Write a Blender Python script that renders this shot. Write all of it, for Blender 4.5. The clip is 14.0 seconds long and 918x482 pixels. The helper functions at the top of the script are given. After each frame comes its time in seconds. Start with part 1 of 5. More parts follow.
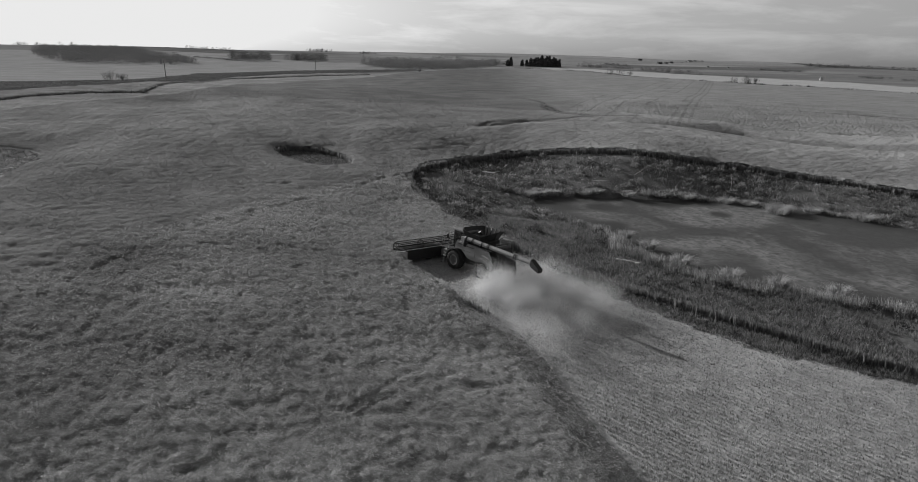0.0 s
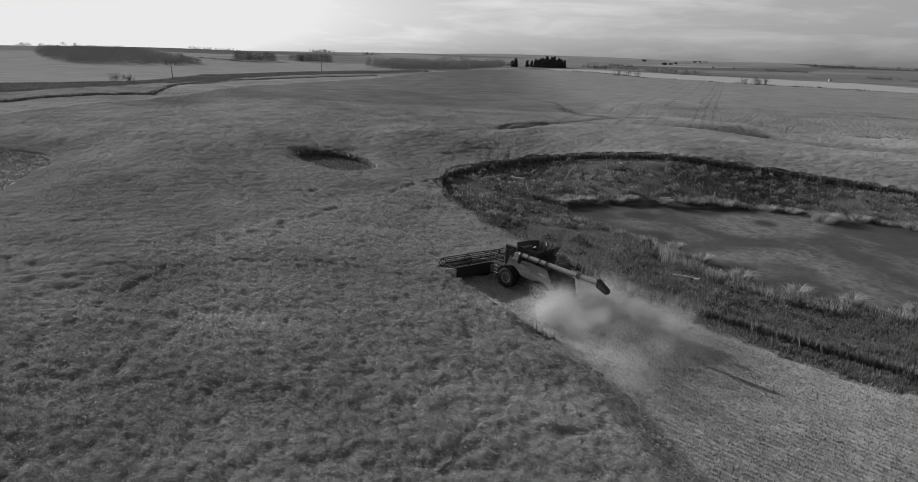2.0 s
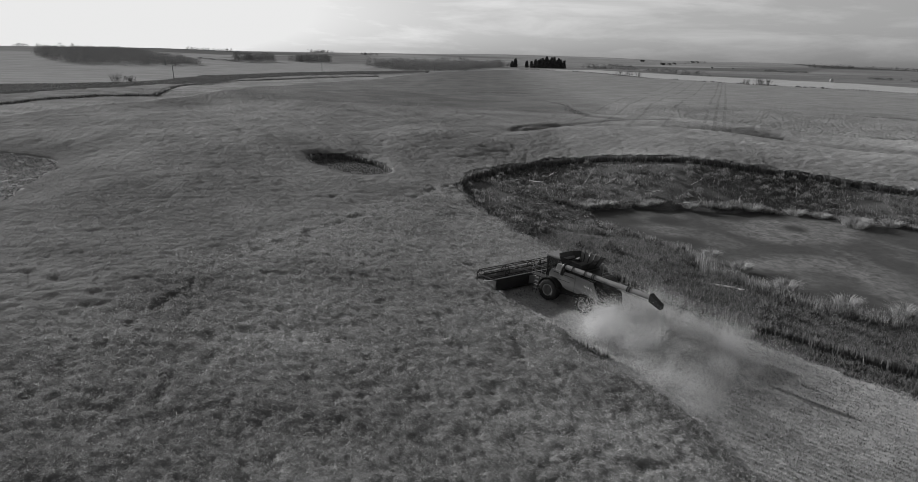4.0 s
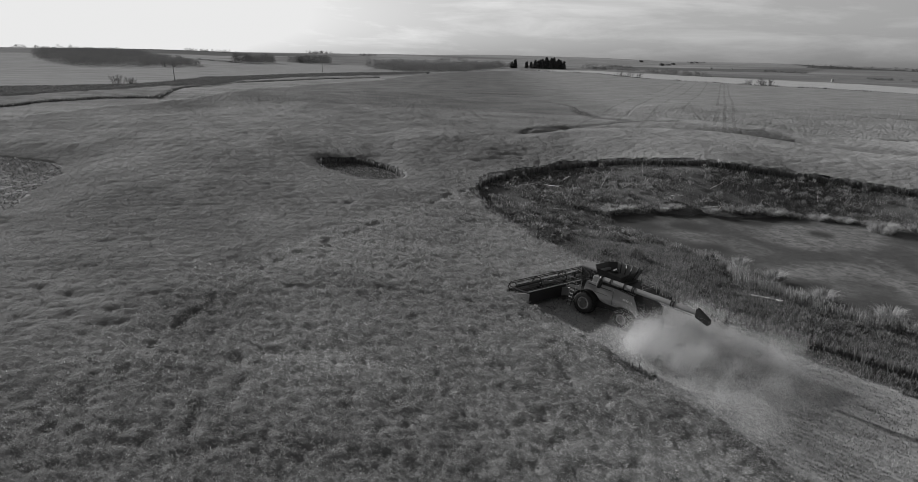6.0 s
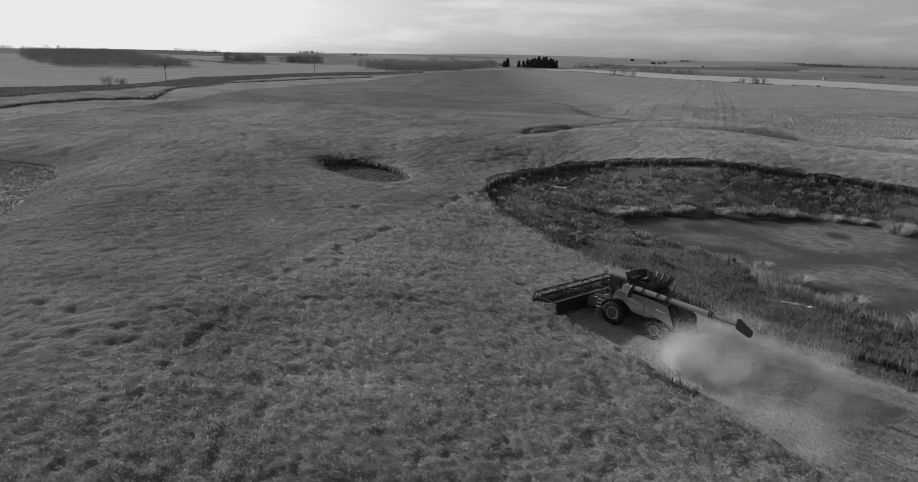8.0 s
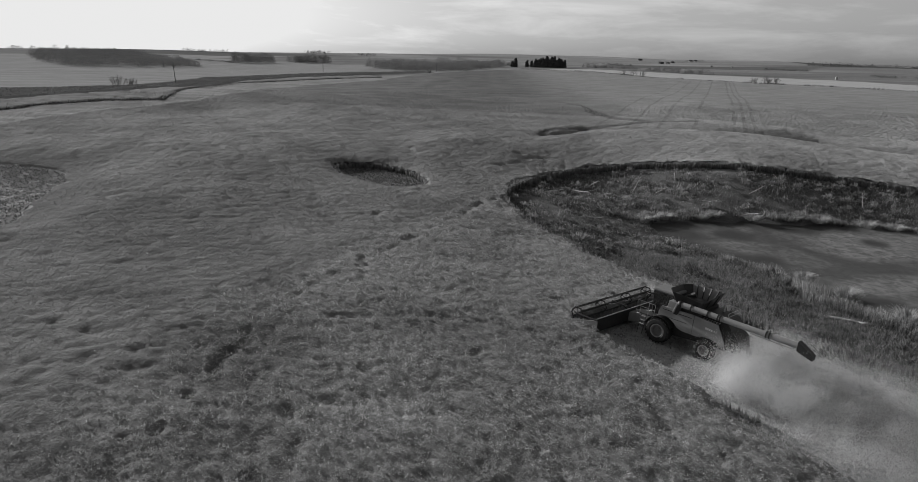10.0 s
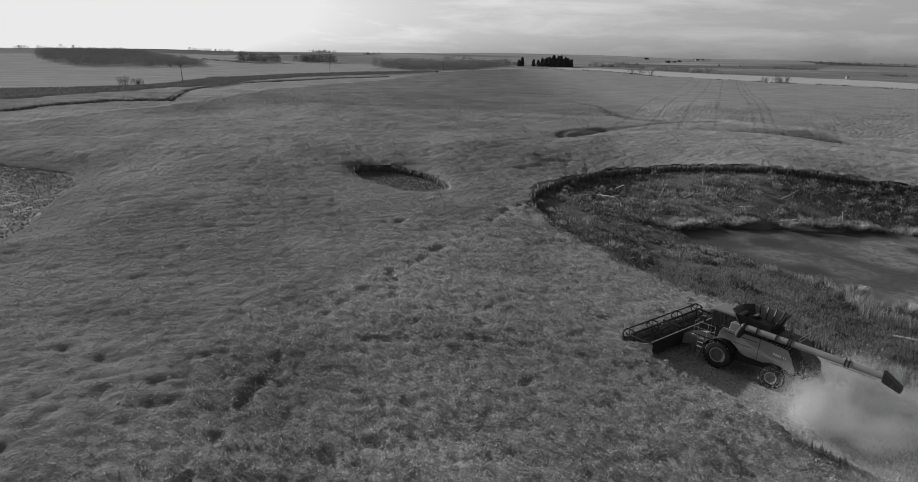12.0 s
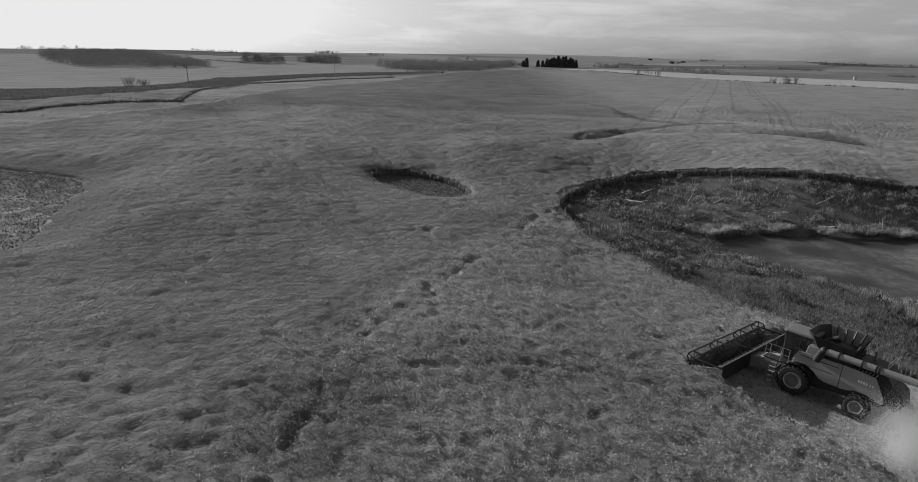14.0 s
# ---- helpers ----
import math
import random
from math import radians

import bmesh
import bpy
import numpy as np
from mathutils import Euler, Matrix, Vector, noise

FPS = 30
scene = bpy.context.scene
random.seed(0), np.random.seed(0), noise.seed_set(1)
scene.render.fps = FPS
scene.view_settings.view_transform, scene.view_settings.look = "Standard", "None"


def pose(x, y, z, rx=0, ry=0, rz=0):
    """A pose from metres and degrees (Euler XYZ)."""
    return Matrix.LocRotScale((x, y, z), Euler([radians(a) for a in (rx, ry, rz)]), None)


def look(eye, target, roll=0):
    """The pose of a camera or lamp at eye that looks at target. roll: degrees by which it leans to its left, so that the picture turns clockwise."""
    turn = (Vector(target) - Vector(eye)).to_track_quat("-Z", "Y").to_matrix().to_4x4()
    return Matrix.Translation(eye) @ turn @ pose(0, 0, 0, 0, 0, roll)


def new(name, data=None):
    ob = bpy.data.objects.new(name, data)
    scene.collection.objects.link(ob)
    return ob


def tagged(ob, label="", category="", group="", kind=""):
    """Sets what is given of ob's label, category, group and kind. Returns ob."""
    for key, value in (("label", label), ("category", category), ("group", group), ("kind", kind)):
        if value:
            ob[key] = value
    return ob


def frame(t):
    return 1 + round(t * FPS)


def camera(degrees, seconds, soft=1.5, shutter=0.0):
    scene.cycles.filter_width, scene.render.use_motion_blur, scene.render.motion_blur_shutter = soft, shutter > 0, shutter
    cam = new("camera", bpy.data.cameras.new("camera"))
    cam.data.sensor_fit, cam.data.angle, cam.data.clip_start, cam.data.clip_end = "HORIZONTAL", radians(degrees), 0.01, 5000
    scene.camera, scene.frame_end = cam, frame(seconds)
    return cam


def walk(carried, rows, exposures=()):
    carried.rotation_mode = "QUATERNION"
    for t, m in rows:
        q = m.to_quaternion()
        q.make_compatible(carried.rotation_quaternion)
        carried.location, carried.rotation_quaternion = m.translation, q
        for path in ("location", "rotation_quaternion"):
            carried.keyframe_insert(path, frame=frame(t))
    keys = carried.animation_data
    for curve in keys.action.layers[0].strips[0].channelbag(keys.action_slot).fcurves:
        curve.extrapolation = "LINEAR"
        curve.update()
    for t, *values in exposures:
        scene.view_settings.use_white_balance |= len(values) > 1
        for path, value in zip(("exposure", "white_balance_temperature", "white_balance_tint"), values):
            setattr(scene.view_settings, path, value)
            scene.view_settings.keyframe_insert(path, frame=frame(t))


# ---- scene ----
cam = camera(70.0, 14.0, 0.5)
walk(cam, [
    (0, look((1.233, 2.094, 20.604), (0.543, 21.334, 15.184), 1.8)),
    (0.5, look((-0.010, 3.667, 20.560), (-0.950, 22.897, 15.150), 1.9)),
    (1, look((-1.241, 4.958, 20.550), (-2.301, 24.178, 15.130), 1.9)),
    (1.5, look((-2.514, 6.089, 20.522), (-3.394, 25.319, 15.112), 1.8)),
    (2, look((-3.782, 7.006, 20.512), (-4.522, 26.246, 15.112), 1.8)),
    (2.5, look((-4.888, 7.799, 20.519), (-5.578, 27.039, 15.129), 1.8)),
    (3, look((-5.902, 8.512, 20.517), (-6.592, 27.762, 15.127), 1.8)),
    (3.2, look((-6.275, 8.767, 20.519), (-6.965, 28.017, 15.119), 1.8)),
    (5.5, look((-9.936, 11.771, 20.615), (-10.526, 31.031, 15.245), 1.7)),
    (6, look((-10.611, 12.417, 20.618), (-11.221, 31.677, 15.248), 1.7)),
    (6.5, look((-11.281, 13.078, 20.574), (-11.851, 32.338, 15.204), 1.6)),
    (7, look((-11.965, 13.774, 20.522), (-12.415, 33.034, 15.152), 1.6)),
    (7.5, look((-12.624, 14.437, 20.492), (-13.004, 33.707, 15.122), 1.5)),
    (8, look((-13.248, 15.099, 20.503), (-13.608, 34.359, 15.123), 1.5)),
    (8.2, look((-13.471, 15.348, 20.500), (-13.861, 34.598, 15.090), 1.7)),
    (10.5, look((-16.188, 19.312, 20.599), (-16.778, 38.562, 15.209), 1.4)),
    (11, look((-16.883, 20.297, 20.632), (-17.513, 39.547, 15.232), 1.4)),
    (11.5, look((-17.576, 21.287, 20.651), (-18.246, 40.527, 15.231), 1.4)),
    (12, look((-18.397, 22.307, 20.604), (-19.077, 41.547, 15.184), 1.4)),
    (12.5, look((-19.248, 23.325, 20.546), (-19.948, 42.565, 15.136), 1.4)),
    (13, look((-20.098, 24.237, 20.544), (-20.818, 43.477, 15.134), 1.4)),
    (13.5, look((-20.999, 25.145, 20.484), (-21.719, 44.385, 15.074), 1.4)),
    (14, look((-21.813, 25.956, 20.449), (-22.553, 45.196, 15.049), 1.4)),
])

# ---- world, sun and exposure ----
scene.view_settings.exposure = 0.34
SUN_AZIMUTH = radians(-48.5)   # from +y towards +x
SUN_ELEVATION = radians(16.5)

world = bpy.data.worlds.new("sky")
scene.world = world
world.use_nodes = True
wt = world.node_tree
for n in list(wt.nodes):
    wt.nodes.remove(n)


def wnode(kind, **values):
    n = wt.nodes.new(kind)
    for key, value in values.items():
        n.inputs[key].default_value = value
    return n


w_out = wt.nodes.new("ShaderNodeOutputWorld")
w_bg = wnode("ShaderNodeBackground", Strength=0.135)
w_sky = wt.nodes.new("ShaderNodeTexSky")
w_sky.sky_type = "NISHITA"
w_sky.sun_disc = False
w_sky.sun_elevation = SUN_ELEVATION
w_sky.sun_rotation = SUN_AZIMUTH
w_sky.dust_density = 1.5
w_sky.air_density = 1.0
w_grey = wt.nodes.new("ShaderNodeRGBToBW")
w_co = wt.nodes.new("ShaderNodeTexCoord")
# long thin cloud streaks, stretched along the horizon
w_map = wt.nodes.new("ShaderNodeMapping")
w_map.inputs["Scale"].default_value = (2.6, 2.6, 17.0)
w_map.inputs["Rotation"].default_value = (0.03, -0.05, 0.0)
w_noise = wnode("ShaderNodeTexNoise", Scale=1.6, Detail=9.0, Roughness=0.62, Distortion=0.35)
w_ramp = wt.nodes.new("ShaderNodeValToRGB")
w_ramp.color_ramp.elements[0].position = 0.47
w_ramp.color_ramp.elements[0].color = (0, 0, 0, 1)
w_ramp.color_ramp.elements[1].position = 0.72
w_ramp.color_ramp.elements[1].color = (1, 1, 1, 1)
w_mul = wt.nodes.new("ShaderNodeMath")
w_mul.operation = "MULTIPLY_ADD"
w_mul.inputs[1].default_value = 0.3
w_mul.inputs[2].default_value = 0.77
w_pow = wt.nodes.new("ShaderNodeMath")   # thin haze evens the sky out
w_pow.operation = "POWER"
w_pow.inputs[1].default_value = 0.8
w_mix = wt.nodes.new("ShaderNodeMath")
w_mix.operation = "MULTIPLY"
w_cap = wt.nodes.new("ShaderNodeMath")   # an even bright veil round the sun
w_cap.operation = "MINIMUM"
w_cap.inputs[1].default_value = 4.8
wl = wt.links.new
wl(w_sky.outputs[0], w_grey.inputs[0])
wl(w_co.outputs["Generated"], w_map.inputs[0])
wl(w_map.outputs[0], w_noise.inputs[0])
wl(w_noise.outputs[0], w_ramp.inputs[0])
wl(w_ramp.outputs[0], w_mul.inputs[0])
wl(w_grey.outputs[0], w_pow.inputs[0])
wl(w_pow.outputs[0], w_mix.inputs[0])
wl(w_mul.outputs[0], w_mix.inputs[1])
wl(w_mix.outputs[0], w_cap.inputs[0])
# the haze lies low: the clear sky overhead is deeper
w_dir = wt.nodes.new("ShaderNodeSeparateXYZ")
w_deep = wt.nodes.new("ShaderNodeMapRange")
w_deep.interpolation_type = "SMOOTHSTEP"
for key, value in (("From Min", 0.1), ("From Max", 0.6), ("To Min", 1.0), ("To Max", 0.6)):
    w_deep.inputs[key].default_value = value
w_high = wt.nodes.new("ShaderNodeMath")
w_high.operation = "MULTIPLY"
wl(w_co.outputs["Generated"], w_dir.inputs[0])
wl(w_dir.outputs[2], w_deep.inputs[0])
wl(w_cap.outputs[0], w_high.inputs[0])
wl(w_deep.outputs[0], w_high.inputs[1])
wl(w_high.outputs[0], w_bg.inputs[0])
wl(w_bg.outputs[0], w_out.inputs[0])

sun = new("sun", bpy.data.lights.new("sun", "SUN"))
sun.data.energy = 4.6
sun.data.angle = radians(0.6)
sun.data.color = (1.0, 0.998, 0.995)
sun_way = Vector((math.sin(SUN_AZIMUTH) * math.cos(SUN_ELEVATION), math.cos(SUN_AZIMUTH) * math.cos(SUN_ELEVATION), math.sin(SUN_ELEVATION)))
sun.matrix_world = look(Vector((0, 0, 60)) + sun_way * 40, Vector((0, 0, 60)))

# ---- materials ----
def material(name, tone, rough=0.8, metal=0.0, grain=8.0, vary=0.25, bump=0.0, bump_scale=40.0, big=0.6, big_vary=0.2, spec=0.3, leafy=0.0, attr="", stretch=1.0):
    """A grey surface: fine grain and broad stains round one tone; leafy lets light through; attr names a stored tone."""
    m = bpy.data.materials.new(name)
    m.use_nodes = True
    nt = m.node_tree
    b = nt.nodes["Principled BSDF"]
    b.inputs["Roughness"].default_value = rough
    b.inputs["Metallic"].default_value = metal
    b.inputs["Specular IOR Level"].default_value = spec
    co = nt.nodes.new("ShaderNodeNewGeometry")

    def noise_node(scale, detail):
        n = nt.nodes.new("ShaderNodeTexNoise")
        n.inputs["Scale"].default_value = scale
        n.inputs["Detail"].default_value = detail
        if stretch != 1.0:
            mp = nt.nodes.new("ShaderNodeMapping")
            mp.inputs["Scale"].default_value = (stretch, 1.0, 1.0)
            mp.inputs["Rotation"].default_value = (0.0, 0.0, 0.2)
            nt.links.new(co.outputs["Position"], mp.inputs["Vector"])
            nt.links.new(mp.outputs[0], n.inputs["Vector"])
        else:
            nt.links.new(co.outputs["Position"], n.inputs["Vector"])
        return n

    def calc(op, a, c, d=None):
        n = nt.nodes.new("ShaderNodeMath")
        n.operation = op
        for k, v in enumerate((a, c, d)):
            if v is None:
                continue
            if isinstance(v, (int, float)):
                n.inputs[k].default_value = v
            else:
                nt.links.new(v, n.inputs[k])
        return n.outputs[0]

    fine = calc("MULTIPLY_ADD", noise_node(grain, 6).outputs[0], 2 * vary, 1 - vary)
    broad = calc("MULTIPLY_ADD", noise_node(big, 3).outputs[0], 2 * big_vary, 1 - big_vary)
    value = calc("MULTIPLY", calc("MULTIPLY", fine, broad), tone)
    if attr:
        a = nt.nodes.new("ShaderNodeAttribute")
        a.attribute_name = attr
        value = calc("MULTIPLY", value, a.outputs["Fac"])
    rgb = nt.nodes.new("ShaderNodeCombineColor")
    for k, g in enumerate((1.0, 1.0, 1.005)):
        nt.links.new(calc("MULTIPLY", value, g), rgb.inputs[k])
    nt.links.new(rgb.outputs[0], b.inputs["Base Color"])
    if bump:
        bn = nt.nodes.new("ShaderNodeBump")
        bn.inputs["Strength"].default_value = bump
        bn.inputs["Distance"].default_value = 0.05
        nt.links.new(noise_node(bump_scale, 5).outputs[0], bn.inputs["Height"])
        nt.links.new(bn.outputs[0], b.inputs["Normal"])
    if leafy:
        tr = nt.nodes.new("ShaderNodeBsdfTranslucent")
        nt.links.new(rgb.outputs[0], tr.inputs[0])
        mix = nt.nodes.new("ShaderNodeMixShader")
        mix.inputs[0].default_value = leafy
        nt.links.new(b.outputs[0], mix.inputs[1])
        nt.links.new(tr.outputs[0], mix.inputs[2])
        nt.links.new(mix.outputs[0], nt.nodes["Material Output"].inputs[0])
    return m


M_GROUND = material("soil_and_stubble", 0.34, 0.95, grain=3.0, vary=0.5, bump=0.8, bump_scale=6.0, big=0.06, big_vary=0.2, attr="tone", spec=0.0)
M_BLADE = material("crop_stems", 0.335, 0.8, grain=2.0, vary=0.25, big=0.05, big_vary=0.15, leafy=0.35, attr="tone", spec=0.05)
M_REED = material("dry_reeds", 0.30, 0.8, grain=2.0, vary=0.2, leafy=0.4, attr="tone", spec=0.05)
M_WEED = material("dark_weeds", 0.22, 0.85, grain=2.0, vary=0.3, leafy=0.35, attr="tone", spec=0.02)
M_WOOD = material("weathered_wood", 0.42, 0.8, grain=12.0, vary=0.3, bump=0.3, bump_scale=30)
M_BARK = material("bark", 0.10, 0.9, grain=6.0, vary=0.3)
M_LEAF = material("far_foliage", 0.15, 0.85, grain=0.6, vary=0.35, leafy=0.25, attr="tone", spec=0.0)
M_FIR = material("conifer_needles", 0.11, 0.9, grain=1.0, vary=0.3, attr="tone", spec=0.1)
M_PAINT = material("grey_paint", 0.25, 0.42, grain=3.0, vary=0.08, big=0.7, big_vary=0.22, spec=0.5, bump=0.05)
M_BLACK = material("black_paint", 0.025, 0.5, grain=4.0, vary=0.3, big=0.8, big_vary=0.3, spec=0.4)
M_STEEL = material("worn_steel", 0.38, 0.4, metal=0.6, grain=9.0, vary=0.3, big=1.0)
M_RIM = material("pale_rim_paint", 0.4, 0.5, grain=6.0, vary=0.2, big=1.5)
M_ROOFTOP = material("dusty_grey_plastic", 0.2, 0.5, grain=5.0, vary=0.12, big=1.5)
M_RUBBER = material("tyre_rubber", 0.03, 0.85, grain=10.0, vary=0.4, big=1.2, big_vary=0.4)
M_LETTER = material("white_lettering", 0.75, 0.6, grain=3.0, vary=0.05)
M_WALL = material("pale_siding", 0.45, 0.8, grain=0.5, vary=0.1)
M_ROOF = material("dark_roofing", 0.08, 0.8, grain=0.5, vary=0.2)
M_DUST = material("chaff_dust", 0.74, 1.0, grain=0.5, vary=0.1, leafy=0.5, spec=0.0)


def crop_material(name, tone, lumps):
    """Ripe crop seen from above: combed fibres, tousled lumps of about two metres and drill wheelings in the open field."""
    m = bpy.data.materials.new(name)
    m.use_nodes = True
    nt = m.node_tree
    b = nt.nodes["Principled BSDF"]
    b.inputs["Roughness"].default_value = 0.9
    b.inputs["Specular IOR Level"].default_value = 0.0
    co = nt.nodes.new("ShaderNodeNewGeometry")

    def calc(op, a, c, d=None):
        n = nt.nodes.new("ShaderNodeMath")
        n.operation = op
        for k, v in enumerate((a, c, d)):
            if v is None:
                continue
            if isinstance(v, (int, float)):
                n.inputs[k].default_value = v
            else:
                nt.links.new(v, n.inputs[k])
        return n.outputs[0]

    def turned(turn, sx, sy):
        mp = nt.nodes.new("ShaderNodeMapping")
        mp.vector_type = "TEXTURE"
        mp.inputs["Rotation"].default_value = (0, 0, turn)
        mp.inputs["Scale"].default_value = (sx, sy, 1.0)
        nt.links.new(co.outputs["Position"], mp.inputs["Vector"])
        return mp.outputs[0]

    def noise_of(vector, scale, detail, rough=0.5):
        n = nt.nodes.new("ShaderNodeTexNoise")
        n.inputs["Roughness"].default_value = rough
        n.inputs["Scale"].default_value = scale
        n.inputs["Detail"].default_value = detail
        nt.links.new(vector, n.inputs["Vector"])
        return n.outputs[0]

    fibre = noise_of(turned(0.45, 1.5, 0.65), 5.0, 5)
    speck = noise_of(turned(0.0, 1.0, 1.0), 4.5, 6, 0.72)
    value = calc("MULTIPLY", calc("MULTIPLY_ADD", fibre, 0.24, 0.88), calc("MULTIPLY_ADD", speck, 0.9, 0.55))
    value = calc("MULTIPLY", value, calc("MULTIPLY_ADD", noise_of(turned(0.0, 1.0, 1.0), 0.3, 3), 0.24, 0.88))
    height = calc("ADD", calc("MULTIPLY", fibre, 0.05), calc("MULTIPLY", speck, 0.14))
    if lumps:
        warp = noise_of(turned(0.0, 1.0, 1.0), 0.5, 2)
        push = nt.nodes.new("ShaderNodeVectorMath")
        push.operation = "SCALE"
        nt.links.new(turned(0.3, 1.25, 0.95), push.inputs[0])
        nt.links.new(calc("MULTIPLY_ADD", warp, 0.004, 0.998), push.inputs["Scale"])
        vo = nt.nodes.new("ShaderNodeTexVoronoi")
        vo.feature = "SMOOTH_F1"
        vo.inputs["Scale"].default_value = 1.0
        vo.inputs["Smoothness"].default_value = 0.25
        vo.inputs["Detail"].default_value = 1.0
        nt.links.new(push.outputs[0], vo.inputs["Vector"])
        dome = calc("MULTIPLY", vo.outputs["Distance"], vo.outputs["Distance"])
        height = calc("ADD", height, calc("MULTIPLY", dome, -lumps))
        # gap shade put into the colour too: lumps darken towards their rims
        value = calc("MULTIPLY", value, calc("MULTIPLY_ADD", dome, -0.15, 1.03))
        # wheelings
        sep = nt.nodes.new("ShaderNodeSeparateXYZ")
        nt.links.new(co.outputs["Position"], sep.inputs[0])
        u = calc("ADD", calc("MULTIPLY_ADD", sep.outputs[1], -0.345, 72.45), sep.outputs[0])
        u = calc("ADD", u, calc("MULTIPLY", noise_of(turned(0.0, 1.0, 1.0), 0.15, 2), 1.2))
        lines = None
        for at in (18.8, 27.5, 36.2, 46.1, 57.8, 60.9, 63.9):
            one = calc("COMPARE", u, at, 0.55)
            lines = one if lines is None else calc("ADD", lines, one)
        lines = calc("MULTIPLY", lines, calc("GREATER_THAN", sep.outputs[1], 205.0))
        lines = calc("MULTIPLY", lines, calc("GREATER_THAN", noise_of(turned(0.0, 1.0, 1.0), 0.09, 2), 0.4))
        value = calc("MULTIPLY", value, calc("MULTIPLY_ADD", lines, -0.17, 1.0))
        height = calc("ADD", height, calc("MULTIPLY", lines, -0.04))
    a = nt.nodes.new("ShaderNodeAttribute")
    a.attribute_name = "tone"
    value = calc("MULTIPLY", calc("MULTIPLY", value, a.outputs["Fac"]), tone)
    nt.links.new(value, b.inputs["Base Color"])
    bn = nt.nodes.new("ShaderNodeBump")
    bn.inputs["Strength"].default_value = 0.9
    bn.inputs["Distance"].default_value = 1.0
    nt.links.new(height, bn.inputs["Height"])
    nt.links.new(bn.outputs[0], b.inputs["Normal"])
    return m


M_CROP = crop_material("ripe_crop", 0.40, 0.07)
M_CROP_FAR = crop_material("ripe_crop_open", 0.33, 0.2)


def water_material():
    """Still dark water with drifts of pale scum and fine specks."""
    m = bpy.data.materials.new("pond_scum")
    m.use_nodes = True
    nt = m.node_tree
    b = nt.nodes["Principled BSDF"]
    co = nt.nodes.new("ShaderNodeNewGeometry")

    def tex(scale, detail, distortion, turn, squash):
        mp = nt.nodes.new("ShaderNodeMapping")
        mp.inputs["Scale"].default_value = (1.0, squash, 1.0)
        mp.inputs["Rotation"].default_value = (0, 0, turn)
        n = nt.nodes.new("ShaderNodeTexNoise")
        n.inputs["Scale"].default_value = scale
        n.inputs["Detail"].default_value = detail
        n.inputs["Distortion"].default_value = distortion
        nt.links.new(co.outputs["Position"], mp.inputs[0])
        nt.links.new(mp.outputs[0], n.inputs["Vector"])
        return n.outputs[0]

    def ramp(value, lo, hi):
        r = nt.nodes.new("ShaderNodeMapRange")
        r.inputs["From Min"].default_value = lo
        r.inputs["From Max"].default_value = hi
        nt.links.new(value, r.inputs["Value"])
        return r.outputs[0]

    def calc(op, a, c):
        n = nt.nodes.new("ShaderNodeMath")
        n.operation = op
        for k, v in enumerate((a, c)):
            if isinstance(v, float):
                n.inputs[k].default_value = v
            else:
                nt.links.new(v, n.inputs[k])
        return n.outputs[0]

    drift = ramp(tex(0.055, 9.0, 1.1, 0.6, 0.8), 0.42, 0.58)
    fleck = ramp(tex(0.9, 10.0, 0.8, 0.6, 1.0), 0.3, 0.66)
    drift = calc("ADD", calc("MULTIPLY", drift, 0.78), 0.22)
    store = nt.nodes.new("ShaderNodeAttribute")
    store.attribute_name = "tone"
    drift = calc("MULTIPLY", drift, store.outputs["Fac"])
    scum = calc("MULTIPLY", drift, calc("ADD", calc("MULTIPLY", fleck, 0.8), 0.2))
    tone = calc("ADD", calc("MULTIPLY", scum, 0.17), 0.055)
    nt.links.new(tone, b.inputs["Base Color"])
    nt.links.new(calc("ADD", calc("MULTIPLY", scum, 0.4), 0.5), b.inputs["Roughness"])
    b.inputs["Specular IOR Level"].default_value = 0.06
    bn = nt.nodes.new("ShaderNodeBump")
    bn.inputs["Strength"].default_value = 0.12
    bn.inputs["Distance"].default_value = 0.03
    nt.links.new(fleck, bn.inputs["Height"])
    nt.links.new(bn.outputs[0], b.inputs["Normal"])
    return m


M_WATER = water_material()


def glass_material():
    m = bpy.data.materials.new("tinted_glass")
    m.use_nodes = True
    b = m.node_tree.nodes["Principled BSDF"]
    b.inputs["Base Color"].default_value = (0.25, 0.25, 0.25, 1)
    b.inputs["Roughness"].default_value = 0.05
    b.inputs["Transmission Weight"].default_value = 0.9
    return m


M_GLASS = glass_material()

# ---- helpers for building ----
def lattice(ix, iy, seed):
    h = (ix.astype(np.int64) * 374761393 + iy.astype(np.int64) * 668265263 + seed * 974634777) & 0xFFFFFFFF
    h = ((h ^ (h >> 13)) * 1274126177) & 0xFFFFFFFF
    return ((h ^ (h >> 16)) & 0xFFFF) / 65535.0


def smooth_noise(x, y, seed=0):
    """Value noise from 0 to 1 on a unit lattice."""
    fx, fy = np.floor(x), np.floor(y)
    u, v = x - fx, y - fy
    u, v = u * u * (3 - 2 * u), v * v * (3 - 2 * v)
    a, b = lattice(fx, fy, seed), lattice(fx + 1, fy, seed)
    c, d = lattice(fx, fy + 1, seed), lattice(fx + 1, fy + 1, seed)
    return (a * (1 - u) + b * u) * (1 - v) + (c * (1 - u) + d * u) * v


